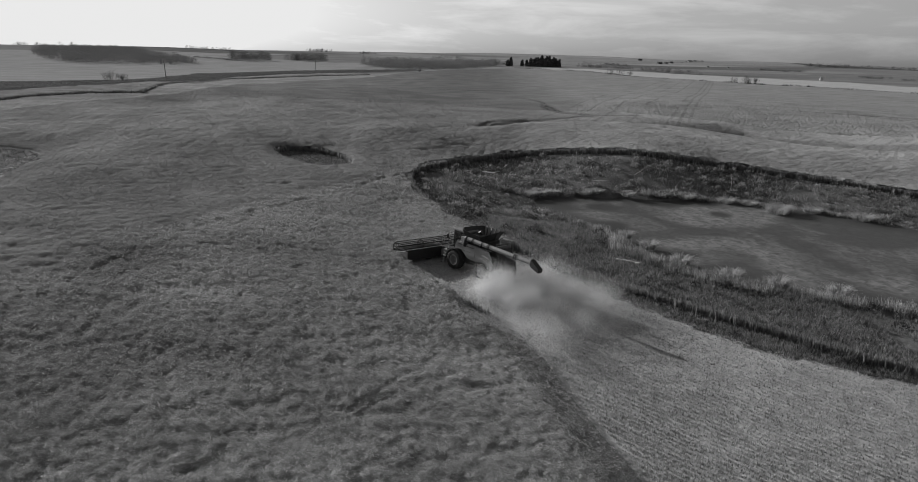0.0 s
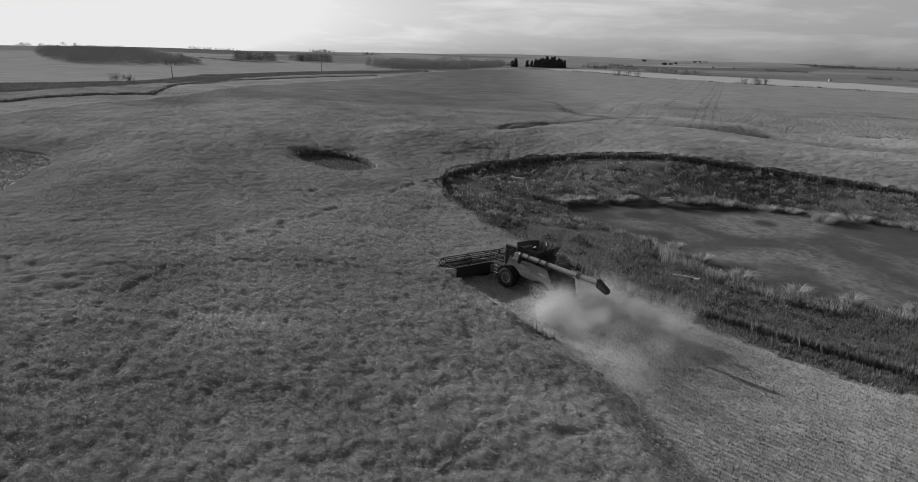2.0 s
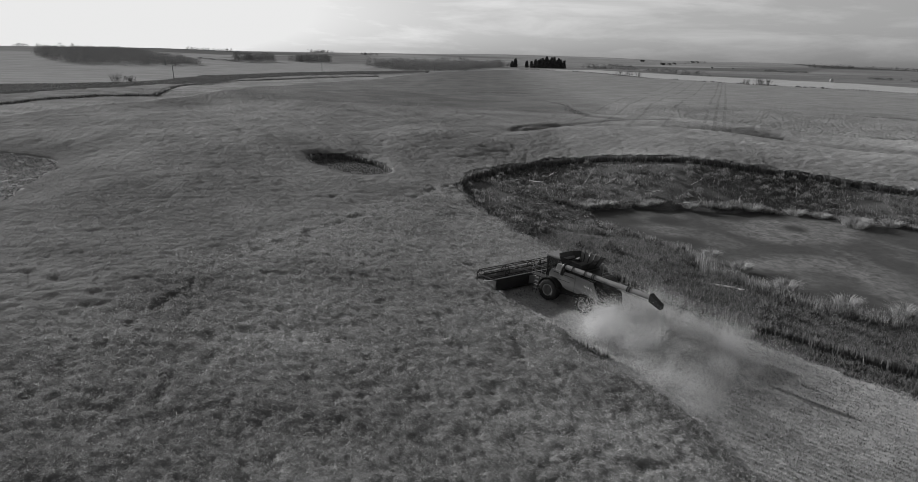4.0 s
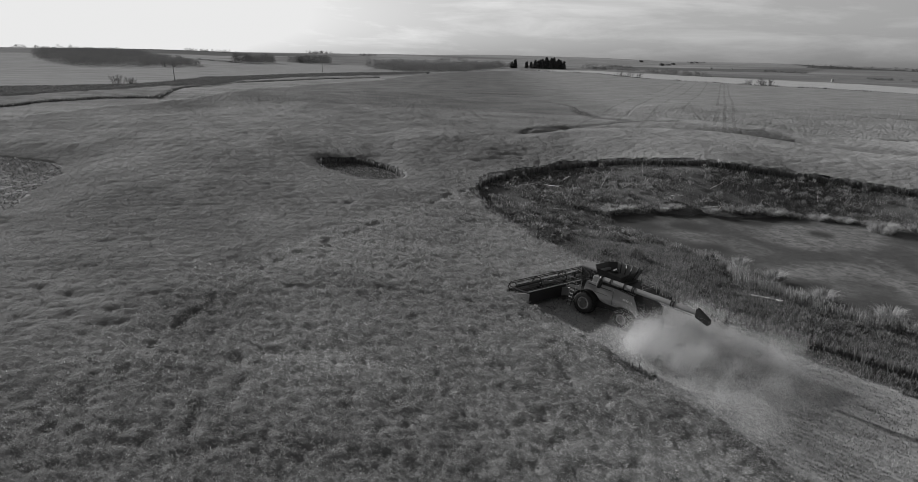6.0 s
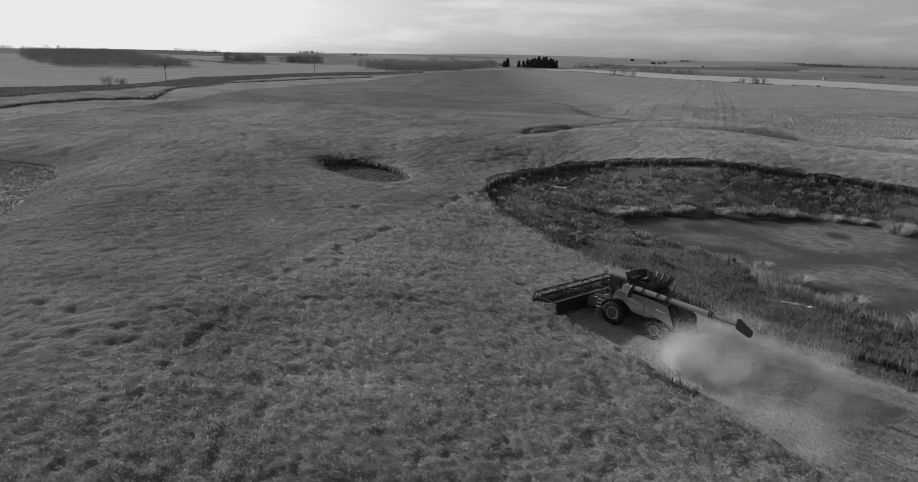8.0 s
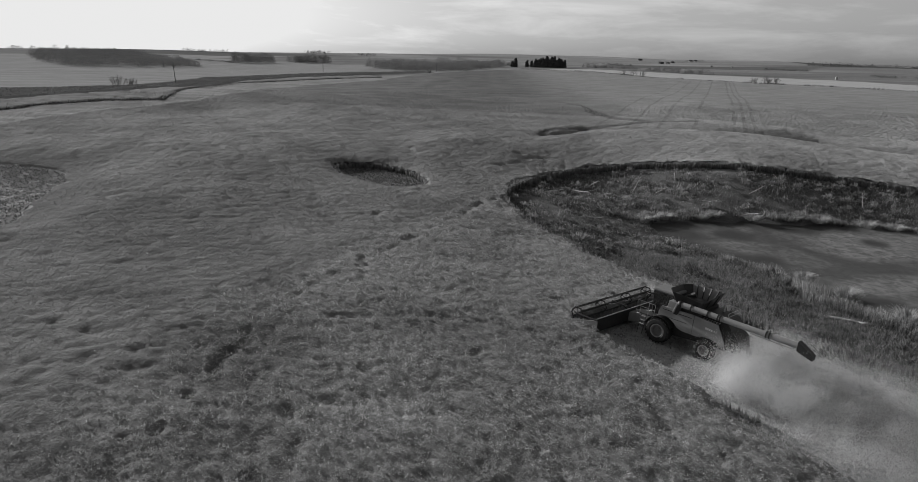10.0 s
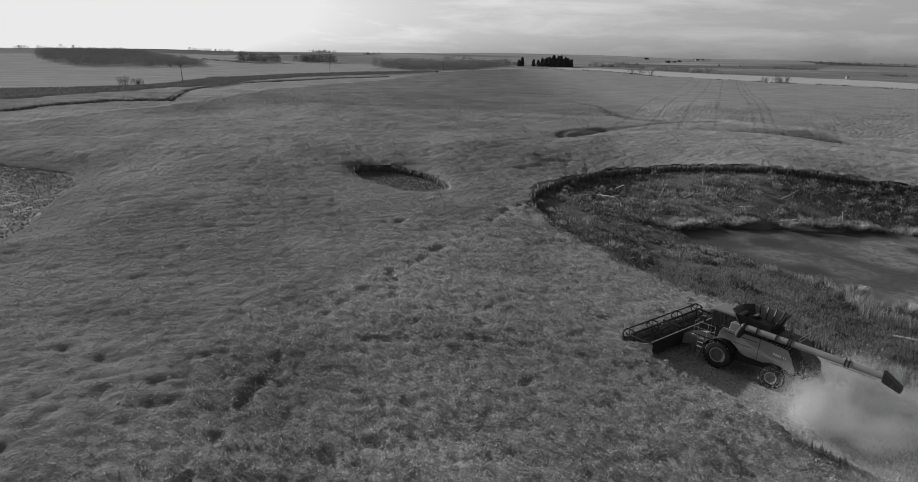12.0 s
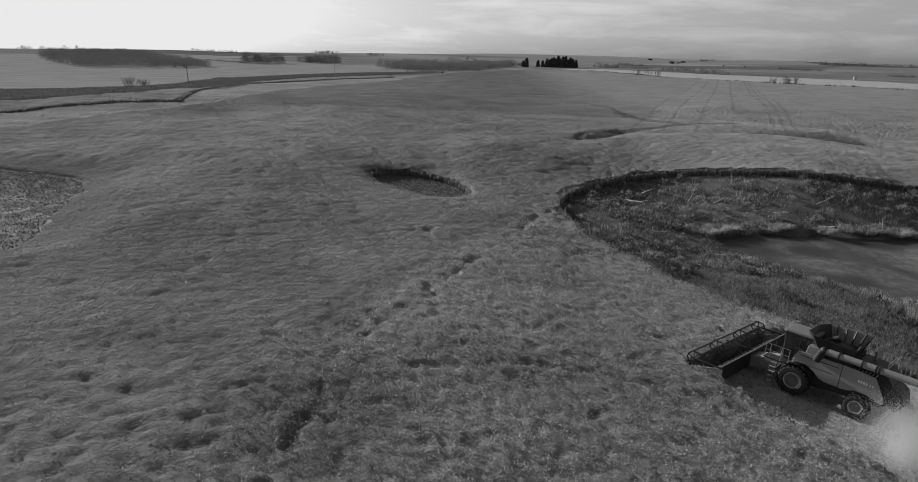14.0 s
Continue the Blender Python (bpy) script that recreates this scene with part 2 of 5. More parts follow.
def inside(x, y, poly):
    """Which points lie in a closed outline."""
    r = np.zeros(np.shape(x), bool)
    n = len(poly)
    for k in range(n):
        (x0, y0), (x1, y1) = poly[k], poly[(k + 1) % n]
        if y0 == y1:
            continue
        r ^= ((y0 > y) != (y1 > y)) & (x < (x1 - x0) * (y - y0) / (y1 - y0) + x0)
    return r


def off_line(x, y, line):
    """Distance to a line of several points."""
    best = np.full(np.shape(x), 1e9)
    for (x0, y0), (x1, y1) in zip(line, line[1:]):
        dx, dy = x1 - x0, y1 - y0
        t = np.clip(((x - x0) * dx + (y - y0) * dy) / (dx * dx + dy * dy), 0, 1)
        best = np.minimum(best, np.hypot(x - x0 - t * dx, y - y0 - t * dy))
    return best


def rounded(poly, times=2):
    """Chaikin's corner cutting of a closed outline."""
    for _ in range(times):
        poly = [q for k in range(len(poly)) for a, b in ((poly[k], poly[(k + 1) % len(poly)]),)
                for q in ((0.75 * a[0] + 0.25 * b[0], 0.75 * a[1] + 0.25 * b[1]), (0.25 * a[0] + 0.75 * b[0], 0.25 * a[1] + 0.75 * b[1]))]
    return poly


def mesh_from(name, verts, faces, mat, tone=None, smooth=False):
    """One object from arrays of corners and of equal-sided faces."""
    me = bpy.data.meshes.new(name)
    verts = np.asarray(verts, np.float32)
    faces = np.asarray(faces, np.int32)
    k = faces.shape[1]
    me.vertices.add(len(verts))
    me.vertices.foreach_set("co", verts.ravel())
    me.loops.add(faces.size)
    me.loops.foreach_set("vertex_index", faces.ravel())
    me.polygons.add(len(faces))
    me.polygons.foreach_set("loop_start", np.arange(0, faces.size, k, dtype=np.int32))
    me.polygons.foreach_set("use_smooth", np.full(len(faces), smooth))
    if tone is not None:
        me.attributes.new("tone", "FLOAT", "POINT").data.foreach_set("value", np.asarray(tone, np.float32))
    me.materials.append(mat)
    me.update()
    return new(name, me)


# ---- the land ----
HILLS = [
    (60, 82, 35, -4.44), (-118, 254, 60, 5.26), (92, 296, 60, 3.65), (-48, 58, 20, 1.61),
    (36, 170, 20, 2.35), (92, 198, 20, -3.34), (16, 111, 12, -2.24), (-84, 120, 12, -1.7),
    (-17, 162, 12, 1.6), (-34, 128, 12, -1.2), (-93, 204, 12, -1.5), (60, -16, 35, -2.75),
    (134, 107, 35, -3.32), (8, 136, 12, -2.44), (42, 120, 12, -1.89), (-62, 156, 20, 1.2),
    (33, 136, 12, 1.75), (-0, 94, 12, -0.95), (8, 44, 12, -0.71), (58, 262, 12, 1.45),
    (-59, 321, 12, 1.18), (-48, 16, 20, 1.24),
]
FAR_HILLS = [(-470, 830, 150, 8.0), (250, 3000, 800, 18.0), (2000, 2500, 900, 9.0), (-2600, 3300, 1300, -14.0), (-760, 1500, 260, 4.0)]
WATER_Z = -3.1
CREST = [(-4, 168), (3, 175.5), (13.6, 189), (31, 187.5), (48, 192), (63.5, 198), (80.7, 193.5), (89, 182), (100, 172), (125, 160)]


def terrain(x, y):
    """Height of the soil."""
    d = np.hypot(x, y)
    z = 0.8 + 0.0085 * np.clip(d - 260.0, 0.0, 2000.0)
    for cx, cy, s, h in HILLS + FAR_HILLS:
        z = z + h * np.exp(-((x - cx) ** 2 + (y - cy) ** 2) / (2.0 * s * s))
    # a low crest beyond the pond with a damp swale behind it
    back = y - np.interp(x, [c[0] for c in CREST], [c[1] for c in CREST])
    along = np.clip((x + 4) / 8, 0, 1) * np.clip((135 - x) / 25, 0, 1)
    z = z + along * (0.5 * np.exp(-((back + 5) / 8.0) ** 2) - 1.5 * np.exp(-((back - 10) / 6.5) ** 2))
    far = np.clip((d - 400.0) / 1500.0, 0, 1)
    return z + far * 10.0 * (smooth_noise(x / 420.0, y / 420.0, 3) - 0.5)


BASIN = rounded([(-12, 114.5), (-11.3, 121), (-8, 130.5), (-2.2, 140), (4, 145.6), (10.5, 147.6), (17, 147.6), (24, 144.2), (31.5, 141), (42, 139.2),
                 (52.5, 138.6), (62.5, 135), (69.5, 131.5), (81, 124.5), (100, 115), (130, 98), (140, 62), (100, 44), (60, 43), (34, 47), (28, 50),
                 (23.5, 52.6), (19.2, 57), (14.6, 61.5), (11, 66.5), (6, 74), (1.3, 81), (-2, 86), (-4.9, 92), (-7.5, 97.5), (-9.6, 103), (-11.2, 109)])
POND = rounded([(9, 112), (11.5, 116.5), (18.6, 119.4), (25, 119.5), (30, 118.6), (41, 118.5), (50.5, 116.5), (61, 109.5), (68, 102), (85, 95), (95, 78),
                (75, 64), (46.5, 67.3), (38, 70.4), (28.7, 71.2), (25, 74), (21, 80), (20, 84.5), (18.5, 91.9), (16.5, 97), (12.2, 104.8)])
POOLS = [(20.9, 111.2, 3.7, 3.5, 0.0), (20.2, 98.5, 2.9, 2.7, 0.0), (31.7, 115.3, 3.5, 3.4, 0.0), (26.3, 84.5, 3.7, 2.7, 0.0), (40.6, 108.7, 2.1, 2.6, 0.0), (29.7, 121.1, 3.7, 3.4, 0.0), (29.9, 75.4, 3.3, 3.0, 0.0), (13.7, 111.0, 5.0, 3.5, 0.0)]
CUT = [(-7.6, 66.3), (-4.8, 62.2), (-1.9, 57.6), (1.9, 54.5), (4.9, 51.3), (6.8, 46.5), (8.3, 40), (10.4, 33), (12, 22), (14, 5), (16, -60), (140, -60),
       (140, 50), (60, 50), (34, 50), (24, 55), (16, 62), (11, 68.5), (6, 76), (-0.1, 74.0)]
PATCH = rounded([(-68, 84), (-69, 91), (-72, 96), (-81, 116.5), (-82, 121), (-87, 127.5), (-94, 129), (-102, 129), (-150, 132), (-150, 76)], 1)
PIT = rounded([(-42, 132.3), (-40.2, 137), (-33.5, 138), (-26.4, 132.5), (-23.3, 122.5), (-27, 117), (-34.5, 124)])
DRAINS = [([(0.3, 184), (0.8, 190), (4.7, 197)], 0.8), ([(4.7, 197), (16.3, 205), (22.6, 208), (37, 222), (51, 226)], 1.3), ([(16.7, 295), (23.7, 274), (24.4, 256)], 0.8),
          ([(24.4, 256), (25.3, 241), (27.2, 230), (34, 225)], 2.2), ([(68, 213), (77.8, 211.6), (82, 205), (92, 199), (106, 189), (128, 176)], 4.2), ([(-22, 368), (12, 361)], 3.6),
          ([(118, 259), (128, 257.5), (145, 256), (170, 250)], 1.5), ([(109, 211), (118, 206)], 1.6)]
TRACKS = [[(-12.5, 112.5), (-15, 108.4), (-17.4, 101.2), (-21.6, 90.2), (-25.2, 79.3), (-28.9, 68.9), (-30.5, 59.5), (-30.5, 50.5), (-31, 40)],
          [(-26.5, 62), (-22.2, 63.2), (-18.7, 64.2), (-14.7, 63.5), (-10.5, 62.6), (-7.6, 61.6), (-4, 59.4), (-1.5, 58.4)],
          [(-12, 28), (-7, 34), (-4.2, 36.6), (-2.3, 39.4), (0.7, 39.8), (4.6, 39.6), (8.3, 38.8)]]
FIELD = [(-420, -200), (-330, 100), (-180, 140), (-125, 167), (-120, 182), (-114, 199), (-106, 219), (-101, 255), (-117, 392), (-87, 498), (-75, 620),
         (-50, 715), (35, 905), (119, 857), (154, 700), (195, 645), (230, 597), (264, 567), (304, 506), (420, 330), (500, -200)]
VERGE = [(-330, 112), (-200, 160), (-144, 194.5), (-141, 204.5), (-130.5, 216.5), (-114.6, 223), (-121.4, 246), (-160, 400), (-122.5, 503), (-95, 548),
         (-108.7, 573), (-147.4, 500), (-163, 426), (-135, 283), (-138.6, 245.4), (-149.7, 230), (-161, 218), (-230, 188), (-350, 140)]
DITCH = [(-350, 140), (-230, 188), (-161, 218), (-149.7, 230), (-138.6, 245.4), (-135, 283), (-163, 426), (-147.4, 500), (-108.7, 573), (-60, 700), (-80, 710), (-121, 647),
         (-151, 585), (-171.5, 537), (-186, 488), (-198, 456), (-194, 412), (-185, 330), (-190, 294), (-212.5, 289.6), (-420, 235)]
PALE = [(45, 935), (119, 862), (155, 705), (196, 650), (232, 601), (267, 571), (308, 510), (430, 340), (560, 480), (390, 645), (372, 730), (310, 797), (233, 880), (147, 1042), (57, 975)]
HEDGE = [(35, 912), (119, 860), (154.5, 702), (195.5, 648), (231, 599), (265.5, 569), (306, 508), (424, 336)]


def crop_here(x, y):
    jx = x + 1.2 * (smooth_noise(x / 2.8, y / 2.8, 21) - 0.5)
    jy = y + 1.2 * (smooth_noise(x / 2.8, y / 2.8, 22) - 0.5)
    return inside(jx, jy, FIELD) & ~inside(jx, jy, BASIN) & ~inside(jx, jy, CUT) & ~inside(jx, jy, PATCH) & ~inside(jx, jy, PIT)


def damp(x, y):
    """1 in the damp runnels that cross the field, where rank weeds stand instead of the crop."""
    best = np.zeros(np.shape(x))
    for line, w in DRAINS:
        best = np.maximum(best, np.clip(1.6 - off_line(x, y, line) / (w * (0.45 + 0.9 * smooth_noise(x / 6, y / 6, 23))), 0, 1))
    return best


def track_near(x, y):
    d = np.full(np.shape(x), 99.0)
    for line in TRACKS:
        d = np.minimum(d, off_line(x, y, line))
    return d


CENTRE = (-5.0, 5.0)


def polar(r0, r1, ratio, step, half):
    """A fan of rings round a point near the camera's early path, finer close by; full circle if half is 180."""
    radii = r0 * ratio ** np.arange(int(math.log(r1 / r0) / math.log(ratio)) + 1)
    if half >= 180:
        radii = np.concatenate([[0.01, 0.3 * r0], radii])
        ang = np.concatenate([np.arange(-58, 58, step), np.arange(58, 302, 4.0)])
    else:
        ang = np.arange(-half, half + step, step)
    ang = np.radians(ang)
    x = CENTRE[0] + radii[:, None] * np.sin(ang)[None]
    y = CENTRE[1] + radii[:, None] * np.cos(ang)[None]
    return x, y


def quads(rows, cols, closed=False):
    a = np.arange(rows * cols).reshape(rows, cols)
    if closed:
        a = np.concatenate([a, a[:, :1]], 1)
    return np.stack([a[:-1, :-1], a[1:, :-1], a[1:, 1:], a[:-1, 1:]], -1).reshape(-1, 4)


def build_ground():
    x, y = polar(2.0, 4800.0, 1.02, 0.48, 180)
    z = terrain(x, y)
    d = np.hypot(x, y)
    basin, cut, pale = inside(x, y, BASIN), inside(x, y, CUT), inside(x, y, PALE)
    z = np.where(basin, z - 0.25 * smooth_noise(x / 2.5, y / 2.5, 4), z)
    z = np.where(inside(x, y, POND), np.minimum(z, WATER_Z - 0.35), np.where(basin, np.maximum(z, WATER_Z + 0.05), z))
    ditch = inside(x, y, DITCH)
    z = z + np.where(ditch, 1.2, 0)
    tone = 0.85 + 0.3 * smooth_noise(x / 9, y / 9, 5)
    tone = np.where(basin, 0.3 + 0.2 * smooth_noise(x / 5, y / 5, 6), tone)
    rows = smooth_noise((0.69 * x + 0.72 * y) / 0.45, (-0.72 * x + 0.69 * y) / 5.0, 10)
    tone = np.where(cut & ~basin, (0.95 + 0.4 * smooth_noise(x / 0.7, y / 0.7, 7)) * (0.9 + 0.2 * rows) * (1 - 0.1 * np.clip((54 - y) / 12, 0, 1)), tone)
    tone = np.where(inside(x, y, PATCH), 0.6 + 0.6 * np.clip(smooth_noise(x / 1.6, y / 1.6, 8) - 0.55, 0, 1) * 2.5, tone)
    tone = np.where(inside(x, y, PIT), 0.6, tone)
    tone = np.where(off_line(x, y, [(-14, 322), (-6, 320)]) < 5, 1.9, tone)
    outer = ~inside(x, y, FIELD) & ~basin & ~cut
    tone = np.where(outer, 0.55 + 0.2 * smooth_noise(x / 9, y / 9, 5), tone)
    # fields beyond: broad patches of stubble, fallow and grass
    far = (d > 560) & ~inside(x, y, FIELD)
    patch = smooth_noise(x / 210 + 0.3 * y / 260, y / 420, 9)
    tone = np.where(far, 0.36 + 0.42 * patch + 0.3 * smooth_noise(x / 260, (y + 0.25 * x) / 55, 13), tone)
    for quad, t in (([(170, 1190), (560, 1240), (800, 1650), (250, 1500)], 0.42), ([(420, 800), (800, 700), (1000, 1000), (520, 1180)], 0.55), ([(60, 1250), (250, 1500), (700, 2300), (100, 2300)], 0.75),
                    ([(780, 1640), (1500, 1500), (1700, 1900), (900, 2100)], 0.3), ([(-420, 1000), (-120, 950), (-60, 1400), (-420, 1500)], 0.62), ([(-900, 1300), (-500, 1250), (-420, 1900), (-900, 2000)], 0.45)):
        tone = np.where(inside(x, y, quad), t * (0.85 + 0.3 * smooth_noise(x / 40, y / 40, 11)), tone)
    strip = (x < -140) & (y > 232) & (y < 900) & ~inside(x, y, VERGE)
    tone = np.where(strip, 0.84 + 0.12 * smooth_noise(x / 30, y / 6, 14) + 0.06 * np.sin((y - 0.5 * x) / 5.0), tone)
    tone = np.where(ditch, 0.24 + 0.12 * smooth_noise(x / 8, y / 2.5, 12), tone)
    tone = np.where(pale, 1.25, tone)
    tone = np.where(off_line(x, y, HEDGE) < 4.0, 0.3, tone)
    verts = np.stack([x, y, z], -1).reshape(-1, 3)
    faces = quads(*x.shape, closed=True)
    ob = mesh_from("ground", verts, faces, M_GROUND, tone.ravel(), True)
    tagged(ob, "rolling farmland of stubble, bare soil and pasture", "ground", kind="structure")


def cushions(x, y, long, deep, turn, seed):
    """Packed round heads: 1 at each head's middle, 0 in the gaps between them."""
    c, s = math.cos(turn), math.sin(turn)
    wx = x + 0.9 * long * (smooth_noise(x / (1.5 * long), y / (1.5 * long), seed) - 0.5)
    wy = y + 0.9 * deep * (smooth_noise(x / (1.5 * long), y / (1.5 * long), seed + 1) - 0.5)
    u, v = (c * wx + s * wy) / long, (-s * wx + c * wy) / deep
    iu, iv = np.floor(u), np.floor(v)
    near = np.full(np.shape(x), 9.0)
    for du in (-1, 0, 1):
        for dv in (-1, 0, 1):
            a, b = iu + du, iv + dv
            d = np.hypot(a + 0.15 + 0.7 * lattice(a, b, seed + 2) - u, b + 0.15 + 0.7 * lattice(a, b, seed + 3) - v)
            near = np.minimum(near, d * (0.85 + 0.3 * lattice(a, b, seed + 4)))
    return np.clip(1.0 - (1.3 * near * near) ** 1.4, 0, 1)


def combed(x, y):
    """How far the wind has laid the crop over: most of the open slope, little beside the cut strip, the hollow and the tracks."""
    line = np.interp(y, [t[1] for t in TRACKS[0]][::-1], [t[0] for t in TRACKS[0]][::-1])
    c = np.clip((line + 1.5 - x) / 7 + 0.9 * (smooth_noise(x / 7, y / 7, 37) - 0.5), 0, 1)
    c = np.clip(c + np.clip((y - 116) / 22, 0, 1) * np.where(x > -8, 0.75, 1.0), 0, 1)
    c = c * np.clip((off_line(x, y, BASIN[:90]) - 1.5) / 5, 0, 1)
    return c * np.clip((track_near(x, y) + 3 * (smooth_noise(x / 2.5, y / 2.5, 29) - 0.5) - 1.0) / 3, 0, 1)


def canopy_lumps(x, y):
    """Height of the crop's top over the soil: combed by wind on the open slope, tousled elsewhere, with trampled tracks."""
    sway = combed(x, y)
    wide = cushions(x, y, 1.7, 0.85, 0.5, 31)
    long = cushions(x, y, 3.4, 1.9, 0.45, 61)
    away = np.clip((np.hypot(x + 5, y - 5) - 55) / 45, 0, 1)
    fine = cushions(x, y, 0.8, 0.8, 0.0, 41)
    bush = cushions(x, y, 1.5, 1.2, 0.4, 46)
    small = smooth_noise(x / 0.42, y / 0.42, 36)
    broad = smooth_noise(x / 5.0, y / 3.2, 33)
    strong = 0.22 + 0.14 * smooth_noise(x / 6.0, y / 6.0, 39)
    h = 0.72 + sway * (strong * (np.maximum(wide, 0.3) * (1 - 0.6 * away) + 1.3 * away * np.maximum(long, 0.2) - 0.1) + 0.05 * small) + (1 - sway) * (0.14 * fine + 0.08 * small + 0.23 * bush) + 0.2 * broad
    d = track_near(x, y) + 1.6 * (smooth_noise(x / 1.1, y / 1.1, 38) - 0.2)
    h = h - 0.26 * np.clip(1 - d / 0.7, 0, 1) - 0.2 * damp(x, y)
    thin = np.exp(-(((x + 30.5) / 3.6) ** 2 + ((y - 56.5) / 4.8) ** 2))
    d = np.where(x < -60, off_line(x, y, PATCH), 9.0)
    rim = np.clip(0.7 + off_line(x, y, PIT + PIT[:1]) / 8, 0, 1)
    old = np.clip(0.04 + off_line(x, y, CUT[3:11]) / 3.5, 0, 1)
    return (h - 0.08 * thin) * np.clip(0.1 + d / 9, 0, 1) * rim * old


def crop_tone(x, y):
    thin = np.exp(-(((x + 30.5) / 3.8) ** 2 + ((y - 56.5) / 5.4) ** 2))
    t = 0.82 + 0.36 * smooth_noise(x / 7, y / 7, 34) - 0.12 * np.exp(-(((x + 4) / 15) ** 2 + ((y - 84) / 24) ** 2)) - 0.05 * np.clip((-x - 35) / 40, 0, 1) + 0.24 * np.clip((x - 5) / 40, 0, 1) * (y > 125) + 0.04 * np.clip((x + 14) / 10, -1, 1) * (y < 120)
    return t * (1 - 0.3 * thin) * (1 - 0.36 * damp(x, y)) * (1 + 0.28 * np.clip((x - 10) / 50, 0, 1) * np.clip((y - 140) / 30, 0, 1)) * (1 + 0.22 * np.clip((-x - 30) / 40, 0, 1) * np.clip((y - 100) / 40, 0, 1))


def fan_sheet(name, here, height, tone, mat, ratio, step, half, r1, r0=14.0):
    """A sheet over the soil where here is true, with its edges pulled down into the ground except at the hollow."""
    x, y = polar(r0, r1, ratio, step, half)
    c = here(x, y)
    z = terrain(x, y) + np.where(c, height(x, y), -0.25)
    t = tone(x, y)
    f = quads(*x.shape)
    # beside the hollow and the pit the sheet stops short: loose stalks stand there instead
    f = f[c.ravel()[f].any(1) & ~((inside(x, y, BASIN) | inside(x, y, PIT)) & ~c).ravel()[f].any(1)]
    used = np.unique(f)
    index = np.full(x.size, -1)
    index[used] = np.arange(len(used))
    verts = np.stack([x, y, z], -1).reshape(-1, 3)[used]
    return mesh_from(name, verts, index[f], mat, t.ravel()[used], True)


def build_crop():
    def top(x, y):
        return canopy_lumps(x, y) - 0.16 * (1 - combed(x, y)) * np.clip((150 - np.hypot(x + 5, y - 5)) / 60, 0, 1)

    # sheet toned darker than the stems, standing in for the shade among them
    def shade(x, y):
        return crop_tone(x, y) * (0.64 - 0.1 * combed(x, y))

    edge = 16.0 * 1.0056 ** 480
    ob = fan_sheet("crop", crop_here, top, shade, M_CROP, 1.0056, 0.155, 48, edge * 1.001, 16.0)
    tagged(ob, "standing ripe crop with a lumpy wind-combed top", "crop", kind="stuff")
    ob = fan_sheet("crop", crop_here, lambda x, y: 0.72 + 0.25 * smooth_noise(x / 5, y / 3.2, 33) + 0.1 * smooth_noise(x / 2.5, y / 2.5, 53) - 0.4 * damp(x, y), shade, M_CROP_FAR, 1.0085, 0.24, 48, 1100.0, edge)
    tagged(ob, "ripe crop of the open far slope", "crop", kind="stuff")
    # the same crop goes on beneath and behind the flight
    def behind(x, y):
        dx, dy = x - CENTRE[0], y - CENTRE[1]
        return crop_here(x, y) & ((np.hypot(dx, dy) < 17) | (np.abs(np.arctan2(dx, dy)) > radians(47)))

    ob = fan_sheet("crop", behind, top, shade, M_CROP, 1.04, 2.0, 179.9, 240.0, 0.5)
    tagged(ob, "ripe crop of the open near slope", "crop", kind="stuff")
    ob = fan_sheet("verge_grass", lambda x, y: inside(x, y, VERGE), lambda x, y: 0.7 + 0.5 * smooth_noise(x / 3, y / 3, 51),
                   lambda x, y: 0.62 + 0.35 * smooth_noise(x / 7, y / 3, 52), M_CROP_FAR, 1.006, 0.2, 50, 760.0)
    tagged(ob, "tall uncut grass beside the field ditch", "grass", kind="stuff")
    strip = FIELD[2:11] + VERGE[9:0:-1]
    ob = fan_sheet("margin_grass", lambda x, y: inside(x, y, strip), lambda x, y: 0.25 + 0.25 * smooth_noise(x / 3, y / 3, 54),
                   lambda x, y: 0.72 + 0.4 * smooth_noise(x / 12, y / 4, 55), M_CROP_FAR, 1.006, 0.2, 50, 760.0)
    tagged(ob, "pale mown grass along the field margin", "grass", kind="stuff")


